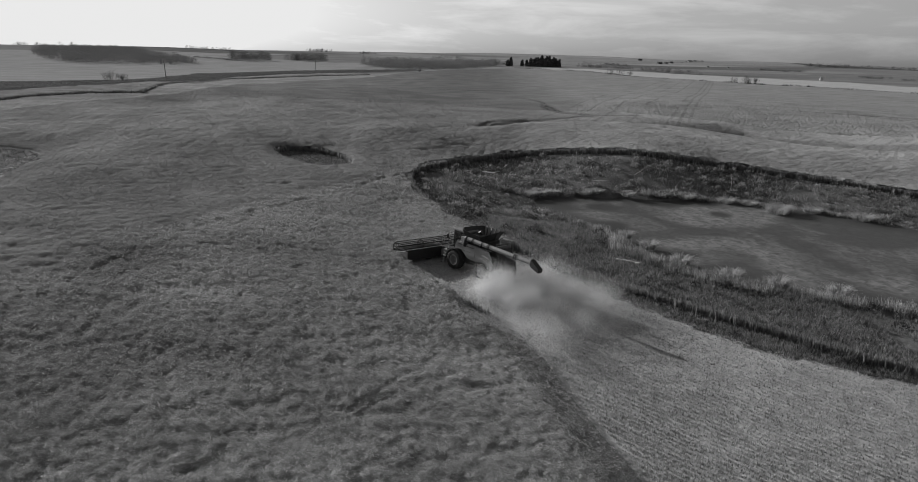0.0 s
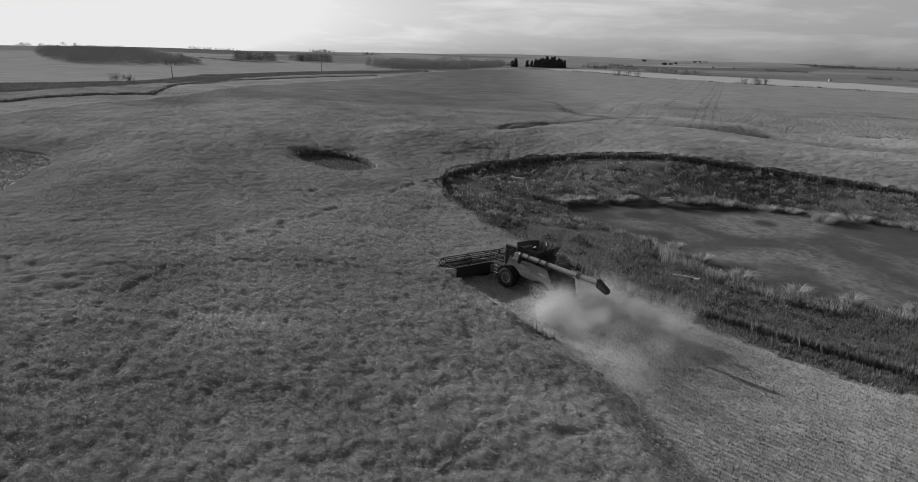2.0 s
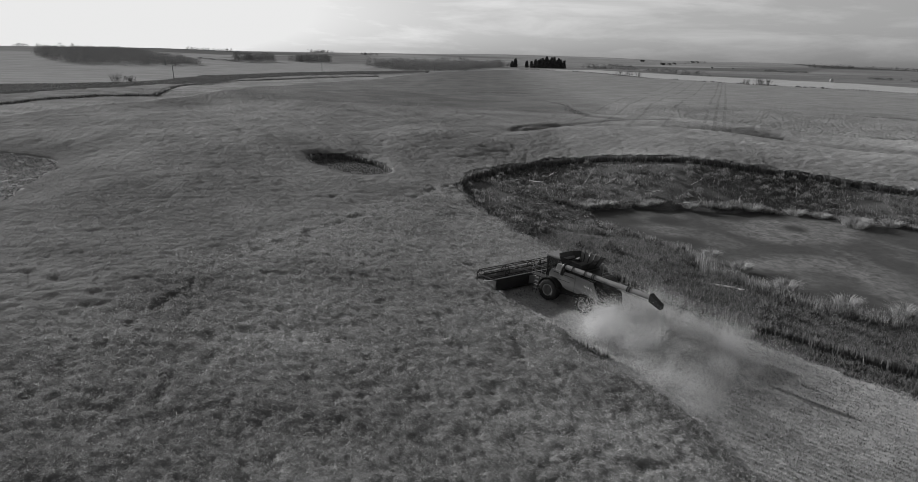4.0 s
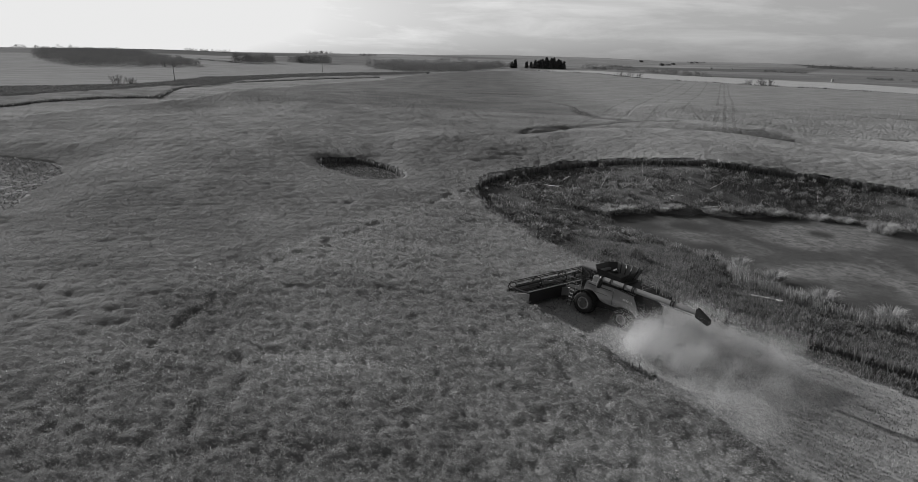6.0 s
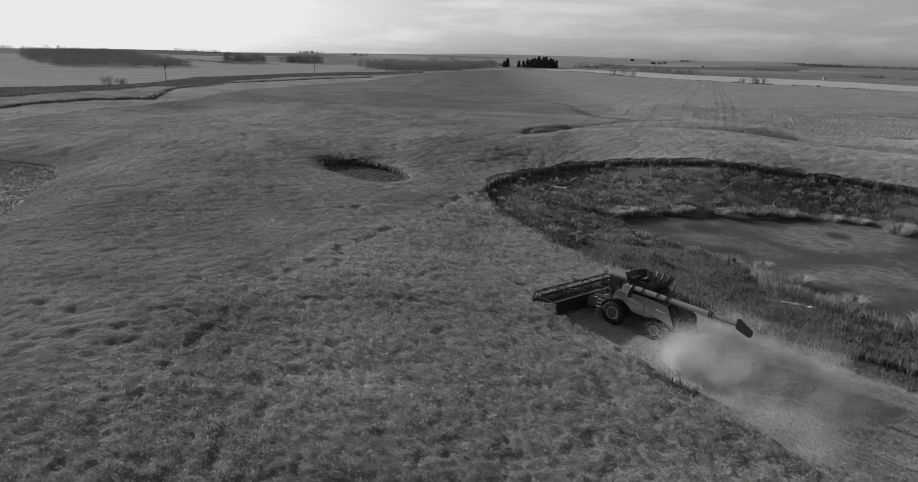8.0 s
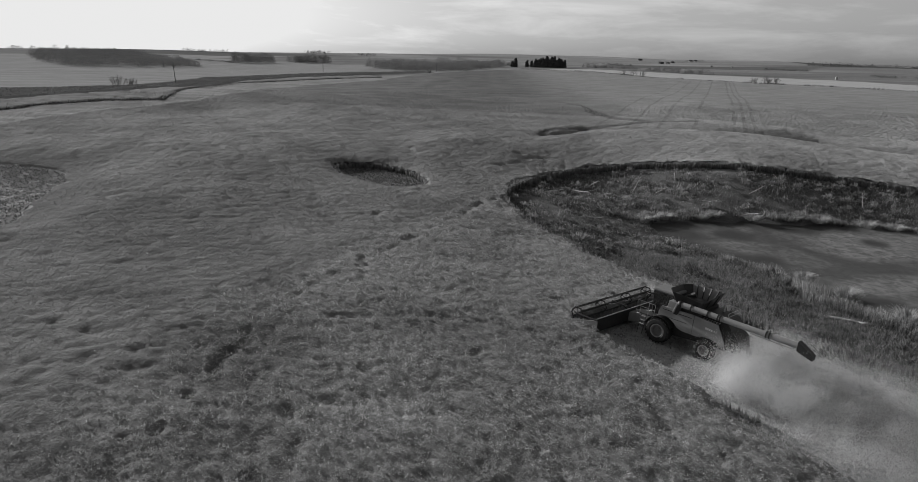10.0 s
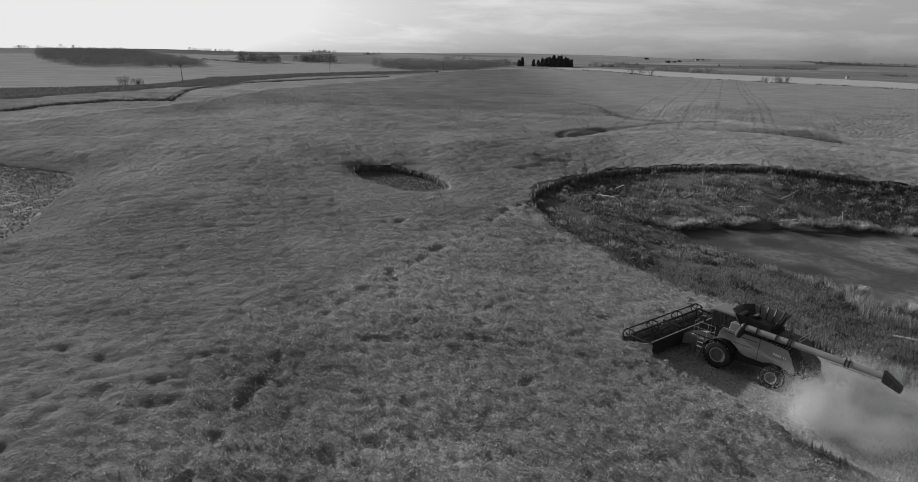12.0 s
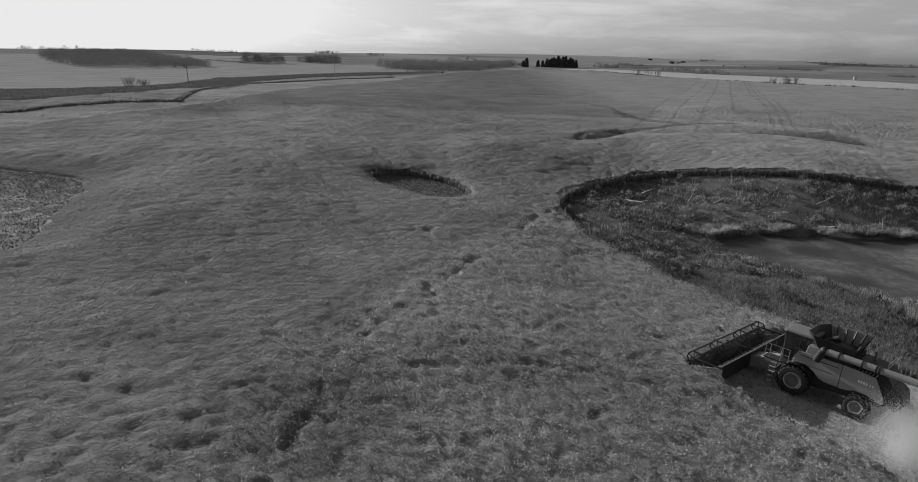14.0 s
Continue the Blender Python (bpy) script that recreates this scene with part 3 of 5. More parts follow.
def tufts(name, x, y, z, mat, length, width, lean, blades, tone, seed, comb=None):
    """Loose fans of narrow blades, one joined mesh. lean: how far the tips go sideways; comb: how much they all lean one way."""
    g = np.random.default_rng(seed)
    n = len(x)
    idx = np.repeat(np.arange(n), blades)
    m = n * blades
    a = g.uniform(0, 2 * np.pi, m)
    if comb is not None:
        a = np.where(g.random(m) < comb[idx], g.normal(-0.25, 0.5, m), a)
    ln = (length[idx] if np.ndim(length) else length) * g.uniform(0.6, 1.3, m)
    w = (width[idx] if np.ndim(width) else width) * g.uniform(0.6, 1.3, m)
    out = ln * lean * g.uniform(0.3, 1.15, m)
    bx, by, bz = x[idx] + g.normal(0, 0.15, m) * ln, y[idx] + g.normal(0, 0.15, m) * ln, z[idx]
    t = a + np.pi / 2 + g.normal(0, 0.5, m)
    v = np.empty((m, 3, 3), np.float32)
    v[:, 0] = np.stack([bx - w / 2 * np.cos(t), by - w / 2 * np.sin(t), bz], -1)
    v[:, 1] = np.stack([bx + w / 2 * np.cos(t), by + w / 2 * np.sin(t), bz + 0.15 * w], -1)
    v[:, 2] = np.stack([bx + out * np.cos(a), by + out * np.sin(a), bz + np.sqrt(np.maximum(ln * ln - out * out, 0.02 * ln * ln))], -1)
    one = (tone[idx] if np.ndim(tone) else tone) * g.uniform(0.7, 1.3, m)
    # foot shade and lit tips put into the colour: dark base, pale tip
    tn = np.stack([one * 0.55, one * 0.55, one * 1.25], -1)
    return mesh_from(name, v.reshape(-1, 3), np.arange(m * 3).reshape(-1, 3), mat, tn.ravel())


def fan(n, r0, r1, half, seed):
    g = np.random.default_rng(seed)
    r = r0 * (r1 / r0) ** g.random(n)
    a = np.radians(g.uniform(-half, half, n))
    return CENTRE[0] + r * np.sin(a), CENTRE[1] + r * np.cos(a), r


def mounds(name, x, y, z, size, tone, comb, blades, mat, seed):
    """Bushy plant heads: fans of short blades heaped round each place, one joined mesh."""
    g = np.random.default_rng(seed)
    n = len(x)
    i = np.repeat(np.arange(n), blades)
    m = n * blades
    sz, cb = size[i], comb[i]
    ox, oy = g.normal(0, 0.17, m) * sz * (1 + 0.9 * cb), g.normal(0, 0.17, m) * sz * (1 - 0.35 * cb)
    rho = np.hypot(ox, oy) / (0.17 * sz)
    drop = 0.085 * rho ** 1.5 * np.minimum(sz, 1.5)
    a = np.arctan2(oy, ox) + g.normal(0, 0.6, m)
    a = np.where(g.random(m) < cb, g.normal(-0.2, 0.45, m), a)
    ln = 0.17 * sz * g.uniform(0.5, 1.3, m)
    w = 0.058 * sz * g.uniform(0.5, 1.4, m)
    up = np.clip(0.85 - 0.3 * rho - 0.4 * cb + g.normal(0, 0.25, m), 0.0, 1.1)
    bx, by, bz = x[i] + ox, y[i] + oy, z[i] - drop
    t = a + np.pi / 2 + g.normal(0, 0.6, m)
    v = np.empty((m, 3, 3), np.float32)
    v[:, 0] = np.stack([bx - w / 2 * np.cos(t), by - w / 2 * np.sin(t), bz], -1)
    v[:, 1] = np.stack([bx + w / 2 * np.cos(t), by + w / 2 * np.sin(t), bz + 0.3 * w], -1)
    v[:, 2] = np.stack([bx + ln * (1.1 - 0.7 * up) * np.cos(a), by + ln * (1.1 - 0.7 * up) * np.sin(a), bz + ln * up], -1)
    calm = np.clip((sz - 1.0) / 1.0, 0, 0.85)
    one = tone[i] * (calm * 0.9 + (1 - calm) * g.choice([0.76, 0.93, 1.05, 1.27], m) * g.uniform(0.9, 1.1, m))
    return mesh_from(name, v.reshape(-1, 3), np.arange(m * 3).reshape(-1, 3), mat, np.repeat(one, 3))


def build_crop_stems():
    g = np.random.default_rng(43)
    x, y, r = fan(112000, 20.0, 165.0, 45, 41)
    sway = combed(x, y)
    k = crop_here(x, y) & (g.random(len(x)) < np.clip((167 - r) / 90, 0.0, 1) * np.clip(1.1 - sway, 0.3, 1))
    x, y, r, sway = x[k], y[k], r[k], sway[k]
    h = canopy_lumps(x, y) + g.normal(0, 0.04, len(x))
    size = np.clip((r / 76.0) ** 0.8, 0.36, 1.3) * g.uniform(0.7, 1.3, len(x))
    tone = (1.0 + 0.18 * np.clip((95 - r) / 50, 0, 1)) * 0.95 * crop_tone(x, y) * (1 - 0.13 * sway) * g.uniform(0.88, 1.12, len(x))
    ob = mounds("crop_stems", x, y, terrain(x, y) + h, size, tone, 0.4 * sway, 16, M_BLADE, 42)
    tagged(ob, "dry branching stems and pods of the ripe crop", "crop", kind="stuff")
    # long fibres laid over by the wind
    x, y, r = fan(520000, 24.0, 170.0, 45, 44)
    sway = combed(x, y)
    k = crop_here(x, y) & (g.random(len(x)) < sway * np.clip((170 - r) / 90, 0.0, 1))
    x, y, r = x[k], y[k], r[k]
    h = canopy_lumps(x, y)
    tone = 0.72 * crop_tone(x, y)
    ob = fibres("crop_fibres", x, y, terrain(x, y) + h - 0.04, np.clip(r / 75, 0.55, 1.7), tone, M_BLADE, 45)
    tagged(ob, "long crop stems combed over by the wind", "crop", kind="stuff")


def fibres(name, x, y, z, size, tone, mat, seed):
    """Slender stems laid along the wind, following the crop's top, one joined mesh."""
    g = np.random.default_rng(seed)
    n = len(x)
    a = g.normal(0.35, 0.6, n)
    ln = 0.24 * size * g.uniform(0.5, 1.3, n)
    w = 0.024 * size * g.uniform(0.5, 1.4, n)
    rise = ln * np.clip(g.normal(0.35, 0.2, n), 0.02, 0.8)
    v = np.empty((n, 3, 3), np.float32)
    v[:, 0] = np.stack([x + w * np.sin(a), y - w * np.cos(a), z], -1)
    v[:, 1] = np.stack([x - w * np.sin(a), y + w * np.cos(a), z + 0.03 * size], -1)
    v[:, 2] = np.stack([x + ln * np.cos(a), y + ln * np.sin(a), z + rise], -1)
    return mesh_from(name, v.reshape(-1, 3), np.arange(n * 3).reshape(-1, 3), mat, np.repeat(tone * g.uniform(0.9, 1.1, n), 3))


def build_edges():
    """Upright stalks shown where the crop ends at the hollow, the pit, the cut strip and the ditch."""
    g = np.random.default_rng(91)
    xs, ys = [], []
    for line, step in ((BASIN[:75] + BASIN[95:], 0.03), (PIT + PIT[:1], 0.05), (CUT[:4], 0.06), (CUT[-2:] + CUT[:1], 0.04), (VERGE[1:11], 0.16)):
        for (x0, y0), (x1, y1) in zip(line, line[1:]):
            ln = math.hypot(x1 - x0, y1 - y0)
            if ln > 90:
                continue
            t = g.random(max(1, int(ln / step)))
            xs.append(x0 + t * (x1 - x0) + g.normal(0, 0.18, len(t)))
            ys.append(y0 + t * (y1 - y0) + g.normal(0, 0.18, len(t)))
    x, y = np.concatenate(xs), np.concatenate(ys)
    rim = (off_line(x, y, BASIN + BASIN[:1]) < 1.0) & (y > 90)
    reach = np.hypot(x - 45, y - 95)
    x, y = x - np.where(rim, 0.2 * (x - 45) / reach, 0), y - np.where(rim, 0.2 * (y - 95) / reach, 0)
    cut = (y < 75) & (x < 5)
    far = np.hypot(x + 5, y - 5) > 170
    # shaded crop wall put into the colour: stalks darker except beside the cut
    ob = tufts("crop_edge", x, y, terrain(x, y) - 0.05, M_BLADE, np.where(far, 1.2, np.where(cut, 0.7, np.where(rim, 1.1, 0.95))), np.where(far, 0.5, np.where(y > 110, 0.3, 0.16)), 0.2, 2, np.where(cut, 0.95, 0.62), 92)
    hx, hy = [], []
    for (x0, y0), (x1, y1) in zip(HEDGE, HEDGE[1:]):
        t = g.random(int(math.hypot(x1 - x0, y1 - y0) / 0.35))
        hx.append(x0 + t * (x1 - x0) + g.normal(0, 1.0, len(t)))
        hy.append(y0 + t * (y1 - y0) + g.normal(0, 1.0, len(t)))
    hx, hy = np.concatenate(hx), np.concatenate(hy)
    hd = tufts("hedgerow", hx, hy, terrain(hx, hy) - 0.1, M_WEED, 1.5 + 0.6 * (smooth_noise(hx / 20, hy / 20, 93) > 0.62), 0.7, 0.35, 2, np.full(len(hx), 0.5), 94)
    tagged(hd, "dark unmown grass strip between two fields", "hedgerow", kind="stuff")
    tagged(ob, "bare stalks along the edge of the standing crop", "crop", kind="stuff")


def build_water():
    """The pond's sheet, with its share of scum stored per corner: bare along the shores and in some still pools."""
    gx, gy = np.meshgrid(np.arange(4.0, 104.0, 0.9), np.arange(58.0, 126.0, 0.9), indexing="ij")
    line = POND + POND[:1]
    d = off_line(gx, gy, line)
    ins = inside(gx, gy, POND)
    f = quads(*gx.shape)
    f = f[(ins | (d < 2.2)).ravel()[f].all(1)]
    scum = np.clip((np.where(ins, d, 0) + 3.5 * (smooth_noise(gx / 4, gy / 4, 151) - 0.5)) / 5.5, 0, 1)
    for cx, cy, rx, ry, turn in POOLS:
        c, s = math.cos(radians(turn)), math.sin(radians(turn))
        u, v = ((gx - cx) * c + (gy - cy) * s) / rx, (-(gx - cx) * s + (gy - cy) * c) / ry
        scum = scum * np.clip(1.6 * (np.hypot(u, v) + 0.7 * (smooth_noise(gx / 2.2, gy / 2.2, 152) - 0.5) - 0.5), 0, 1)
    used = np.unique(f)
    index = np.full(gx.size, -1)
    index[used] = np.arange(len(used))
    verts = np.stack([gx, gy, np.full(gx.shape, WATER_Z)], -1).reshape(-1, 3)[used]
    ob = mesh_from("water", verts, index[f], M_WATER, scum.ravel()[used], True)
    tagged(ob, "still shallow pond skinned with pale scum", "pond", kind="structure")


build_ground()
build_crop()
build_crop_stems()
build_edges()
build_water()

# ---- plants of the hollow and of the cut strip ----
def scatter(n, box, seed):
    g = np.random.default_rng(seed)
    return g.uniform(box[0], box[2], n), g.uniform(box[1], box[3], n), g


def bushes(name, x, y, radius, tone, blades, mat, seed):
    """Domed tussocks of short outward blades, one joined mesh."""
    g = np.random.default_rng(seed)
    i = np.repeat(np.arange(len(x)), blades)
    m = len(i)
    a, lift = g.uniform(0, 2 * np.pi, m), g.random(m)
    r = radius[i] * g.uniform(0.8, 1.05, m)
    flat = np.sqrt(1 - lift * lift)
    bx, by = x[i] + r * flat * np.cos(a), y[i] + r * flat * np.sin(a)
    bz = terrain(x, y)[i] - 0.1 + 0.85 * r * lift
    ln, w = (0.12 + 0.2 * r) * g.uniform(0.5, 1.3, m), (0.03 + 0.05 * r) * g.uniform(0.6, 1.4, m)
    t = a + np.pi / 2 + g.normal(0, 0.5, m)
    v = np.empty((m, 3, 3), np.float32)
    v[:, 0] = np.stack([bx - w * np.cos(t), by - w * np.sin(t), bz - 0.1 * r], -1)
    v[:, 1] = np.stack([bx + w * np.cos(t), by + w * np.sin(t), bz - 0.1 * r], -1)
    v[:, 2] = np.stack([bx + 0.6 * ln * flat * np.cos(a), by + 0.6 * ln * flat * np.sin(a), bz + ln * (0.35 + 0.6 * lift)], -1)
    # sunlit crowns are put into the tone: paler towards the top
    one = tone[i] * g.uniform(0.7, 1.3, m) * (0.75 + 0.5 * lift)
    return mesh_from(name, v.reshape(-1, 3), np.arange(m * 3).reshape(-1, 3), mat, np.repeat(one, 3))


def build_basin_plants():
    # rank bushy weeds over the whole hollow, patchy, with thin upright stalks between
    x, y, g = scatter(40000, (-13, 42, 95, 149), 61)
    k = inside(x, y, BASIN) & ~inside(x, y, POND) & (smooth_noise(x / 2.2, y / 2.2, 62) > 0.08) & (off_line(x, y, BASIN) > 0.9)
    x, y = x[k], y[k]
    patch = smooth_noise(x / 4.5, y / 4.5, 63)
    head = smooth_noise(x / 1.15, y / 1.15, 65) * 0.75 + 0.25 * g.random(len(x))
    # backlight on the high heads is painted in: paler tone where they rise
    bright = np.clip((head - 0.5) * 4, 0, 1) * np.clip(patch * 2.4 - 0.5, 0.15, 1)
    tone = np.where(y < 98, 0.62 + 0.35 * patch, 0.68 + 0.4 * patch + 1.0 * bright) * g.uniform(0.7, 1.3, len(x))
    size = g.uniform(0.55, 1.05, len(x)) * (0.8 + 0.5 * patch)
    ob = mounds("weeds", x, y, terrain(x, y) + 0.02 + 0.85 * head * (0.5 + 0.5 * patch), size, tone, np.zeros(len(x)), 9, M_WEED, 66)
    tagged(ob, "dark rank weeds and sedge filling the hollow", "weeds", kind="stuff")
    # bushy tussocks of random tone, tops painted paler as if the sun caught them
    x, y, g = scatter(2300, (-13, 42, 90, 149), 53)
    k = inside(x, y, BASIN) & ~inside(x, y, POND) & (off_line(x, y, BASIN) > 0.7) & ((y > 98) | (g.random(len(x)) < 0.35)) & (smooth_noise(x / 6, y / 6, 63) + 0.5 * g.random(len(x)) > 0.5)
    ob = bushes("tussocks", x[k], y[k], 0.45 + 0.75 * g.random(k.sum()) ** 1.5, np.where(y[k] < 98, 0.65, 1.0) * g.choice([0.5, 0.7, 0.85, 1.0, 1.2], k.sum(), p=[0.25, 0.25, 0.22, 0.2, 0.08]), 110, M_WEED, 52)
    tagged(ob, "bushy tussocks of pale and dark grass in the hollow", "weeds", kind="stuff")
    x, y, g = scatter(60000, (-13, 42, 95, 149), 58)
    k = inside(x, y, BASIN) & ~inside(x, y, POND) & (smooth_noise(x / 3.2, y / 3.2, 59) > 0.45) & (off_line(x, y, BASIN) > 0.9)
    x, y = x[k], y[k]
    ob = tufts("weed_stalks", x, y, terrain(x, y) - 0.05, M_WEED, 0.35 + 0.5 * smooth_noise(x / 2.5, y / 2.5, 57), 0.07, 0.45, 2, (0.5 + 0.9 * smooth_noise(x / 3.5, y / 3.5, 56)) * np.where(y < 98, g.choice([0.7, 0.9], len(x)), g.choice([0.6, 1.0, 1.7], len(x))), 55)
    tagged(ob, "thin dry stalks among the weeds of the hollow", "weeds", kind="stuff")
    # reeds in a belt along the shore
    x, y, g = scatter(120000, (4, 55, 90, 130), 67)
    line = POND + POND[:1]
    d = off_line(x, y, line)
    out = ~inside(x, y, POND)
    near = out & (d > 0.5) & (d < 3.2 + 2.2 * (smooth_noise(x / 5, y / 5, 64) - 0.5)) & (x > 14) & (y < 97) & (smooth_noise(x / 2.8, y / 2.8, 68) > 0.36)
    far = out & (d < 2.2) & (y > 100) & (smooth_noise(x / 4.0, y / 4.0, 69) > 0.55)
    k = near | far
    x, y = x[k], y[k]
    tone = 0.7 + 0.7 * smooth_noise(x / 2.0, y / 2.0, 70)
    tall = np.where(y < 97, 1.0, 0.7) * (0.7 + 0.6 * smooth_noise(x / 3, y / 3, 71))
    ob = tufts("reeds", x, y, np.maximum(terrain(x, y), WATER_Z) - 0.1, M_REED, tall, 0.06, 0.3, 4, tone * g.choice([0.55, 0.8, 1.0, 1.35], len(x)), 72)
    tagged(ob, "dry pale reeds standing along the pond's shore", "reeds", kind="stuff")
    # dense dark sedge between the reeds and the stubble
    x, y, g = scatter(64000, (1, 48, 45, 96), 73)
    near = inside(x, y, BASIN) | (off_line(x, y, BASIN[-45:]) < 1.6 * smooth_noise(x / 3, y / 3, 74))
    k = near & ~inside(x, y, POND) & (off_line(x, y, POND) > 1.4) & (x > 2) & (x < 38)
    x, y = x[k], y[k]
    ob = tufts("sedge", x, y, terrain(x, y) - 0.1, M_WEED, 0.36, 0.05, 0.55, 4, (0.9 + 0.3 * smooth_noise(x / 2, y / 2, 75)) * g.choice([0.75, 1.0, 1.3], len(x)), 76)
    tagged(ob, "dense dark sedge beside the stubble", "sedge", kind="stuff")
    # weeds in the pit, the bare patch and the drains
    spots = [scatter(9000, (-43, 115, -22, 139), 77)[:2], scatter(22000, (-112, 76, -66, 134), 97)[:2]]
    keep = [inside(*spots[0], PIT), inside(*spots[1], PATCH)]
    for j, (dl, w) in enumerate(DRAINS):
        px, py = [q[0] for q in dl], [q[1] for q in dl]
        p = scatter(int(min(16000, 2500 + 5 * (max(px) - min(px) + 2 * w) * (max(py) - min(py) + 2 * w))), (min(px) - w, min(py) - w, max(px) + w, max(py) + w), 100 + j)[:2]
        spots.append(p)
        keep.append(damp(*p) > 0.5)
    x = np.concatenate([p[0][k] for p, k in zip(spots, keep)])
    y = np.concatenate([p[1][k] for p, k in zip(spots, keep)])
    g = np.random.default_rng(99)
    tone = np.where(x < -60, 0.7 + 0.9 * (smooth_noise(x / 1.5, y / 1.5, 78) > 0.7), np.where(y < 140, 0.6, 0.85)) * g.choice([0.6, 1.0, 1.5], len(x))
    ob = tufts("hollow_weeds", x, y, terrain(x, y) + np.where(y > 145, 0.3, -0.05), M_WEED, np.where(y > 145, 0.4, 0.25), np.where(y > 145, 0.3, 0.14), 0.65, 3, tone, 79)
    tagged(ob, "low weeds in damp hollows of the field", "weeds", kind="stuff")
    # rough grass on the road bank and beside it
    x, y, g = scatter(60000, (-330, 150, -50, 640), 110)
    k = inside(x, y, DITCH) & (g.random(len(x)) < 0.8)
    x, y = x[k], y[k]
    ob = tufts("bank_grass", x, y, terrain(x, y) + 1.15, M_WEED, 0.35, 0.4, 0.6, 2, 0.6 * g.choice([0.6, 1.0, 1.4], len(x)), 111)
    tagged(ob, "dark rough grass on the road bank", "grass", kind="stuff")


def build_stubble():
    x, y, r = fan(240000, 22.0, 75.0, 50, 81)
    k = inside(x, y, CUT) & ~inside(x, y, BASIN)
    x, y = x[k], y[k]
    # rows lie along the way of the harvest
    across = 0.69 * x + 0.72 * y
    shift = (np.round(across / 0.5) * 0.5 - across) * 0.25
    x, y = x + 0.69 * shift, y + 0.72 * shift
    g = np.random.default_rng(83)
    tone = (0.9 + 0.6 * smooth_noise(x / 1.5, y / 1.5, 82)) * (1 - 0.1 * np.clip((54 - y) / 12, 0, 1)) * g.choice([0.6, 1.0, 1.4], len(x))
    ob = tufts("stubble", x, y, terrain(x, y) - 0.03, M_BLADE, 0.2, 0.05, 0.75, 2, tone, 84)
    tagged(ob, "short pale stubble and chaff left behind", "stubble", kind="stuff")


build_basin_plants()
build_stubble()

# ---- shaping helpers ----
def part(name, bm, mat, parent, label=""):
    """One mesh object from a bmesh, under a thing or a part of it."""
    me = bpy.data.meshes.new(name)
    bm.normal_update()
    bm.to_mesh(me)
    bm.free()
    me.materials.append(mat)
    ob = new(name, me)
    ob.parent = parent
    if label:
        tagged(ob, label)
    return ob


def add_box(bm, c, size, turn=None, bevel=0.0):
    m = Matrix.Translation(c) @ (turn or Matrix.Identity(4)) @ Matrix.Diagonal((*size, 1))
    made = bmesh.ops.create_cube(bm, size=1.0, matrix=m)["verts"]
    if bevel:
        edges = list({e for v in made for e in v.link_edges})
        bmesh.ops.bevel(bm, geom=edges, offset=bevel, segments=2, affect="EDGES", profile=0.5)


def add_rod(bm, a, b, r0, r1=None, sides=8):
    a, b = Vector(a), Vector(b)
    d = b - a
    m = Matrix.Translation((a + b) / 2) @ d.to_track_quat("Z", "Y").to_matrix().to_4x4()
    bmesh.ops.create_cone(bm, cap_ends=True, segments=sides, radius1=r0, radius2=r0 if r1 is None else r1, depth=d.length, matrix=m)


def add_plate(bm, outline, x0, x1):
    """A plate whose outline is given in y, z, from x0 to x1."""
    lo = [bm.verts.new((x0, y, z)) for y, z in outline]
    hi = [bm.verts.new((x1, y, z)) for y, z in outline]
    n = len(outline)
    bm.faces.new(lo)
    bm.faces.new(hi[::-1])
    for k in range(n):
        bm.faces.new((lo[k], hi[k], hi[(k + 1) % n], lo[(k + 1) % n]))
    bmesh.ops.recalc_face_normals(bm, faces=bm.faces)


def add_ring(bm, outline, segments=36, c=(0, 0, 0)):
    """A body turned round the x axis from an outline of x, radius."""
    rings = []
    for k in range(segments):
        a = 2 * math.pi * k / segments
        rings.append([bm.verts.new((c[0] + x, c[1] + r * math.cos(a), c[2] + r * math.sin(a))) for x, r in outline])
    n = len(outline)
    for k in range(segments):
        p, q = rings[k], rings[(k + 1) % segments]
        for j in range(n):
            bm.faces.new((p[j], p[(j + 1) % n], q[(j + 1) % n], q[j]))
    bmesh.ops.recalc_face_normals(bm, faces=bm.faces)


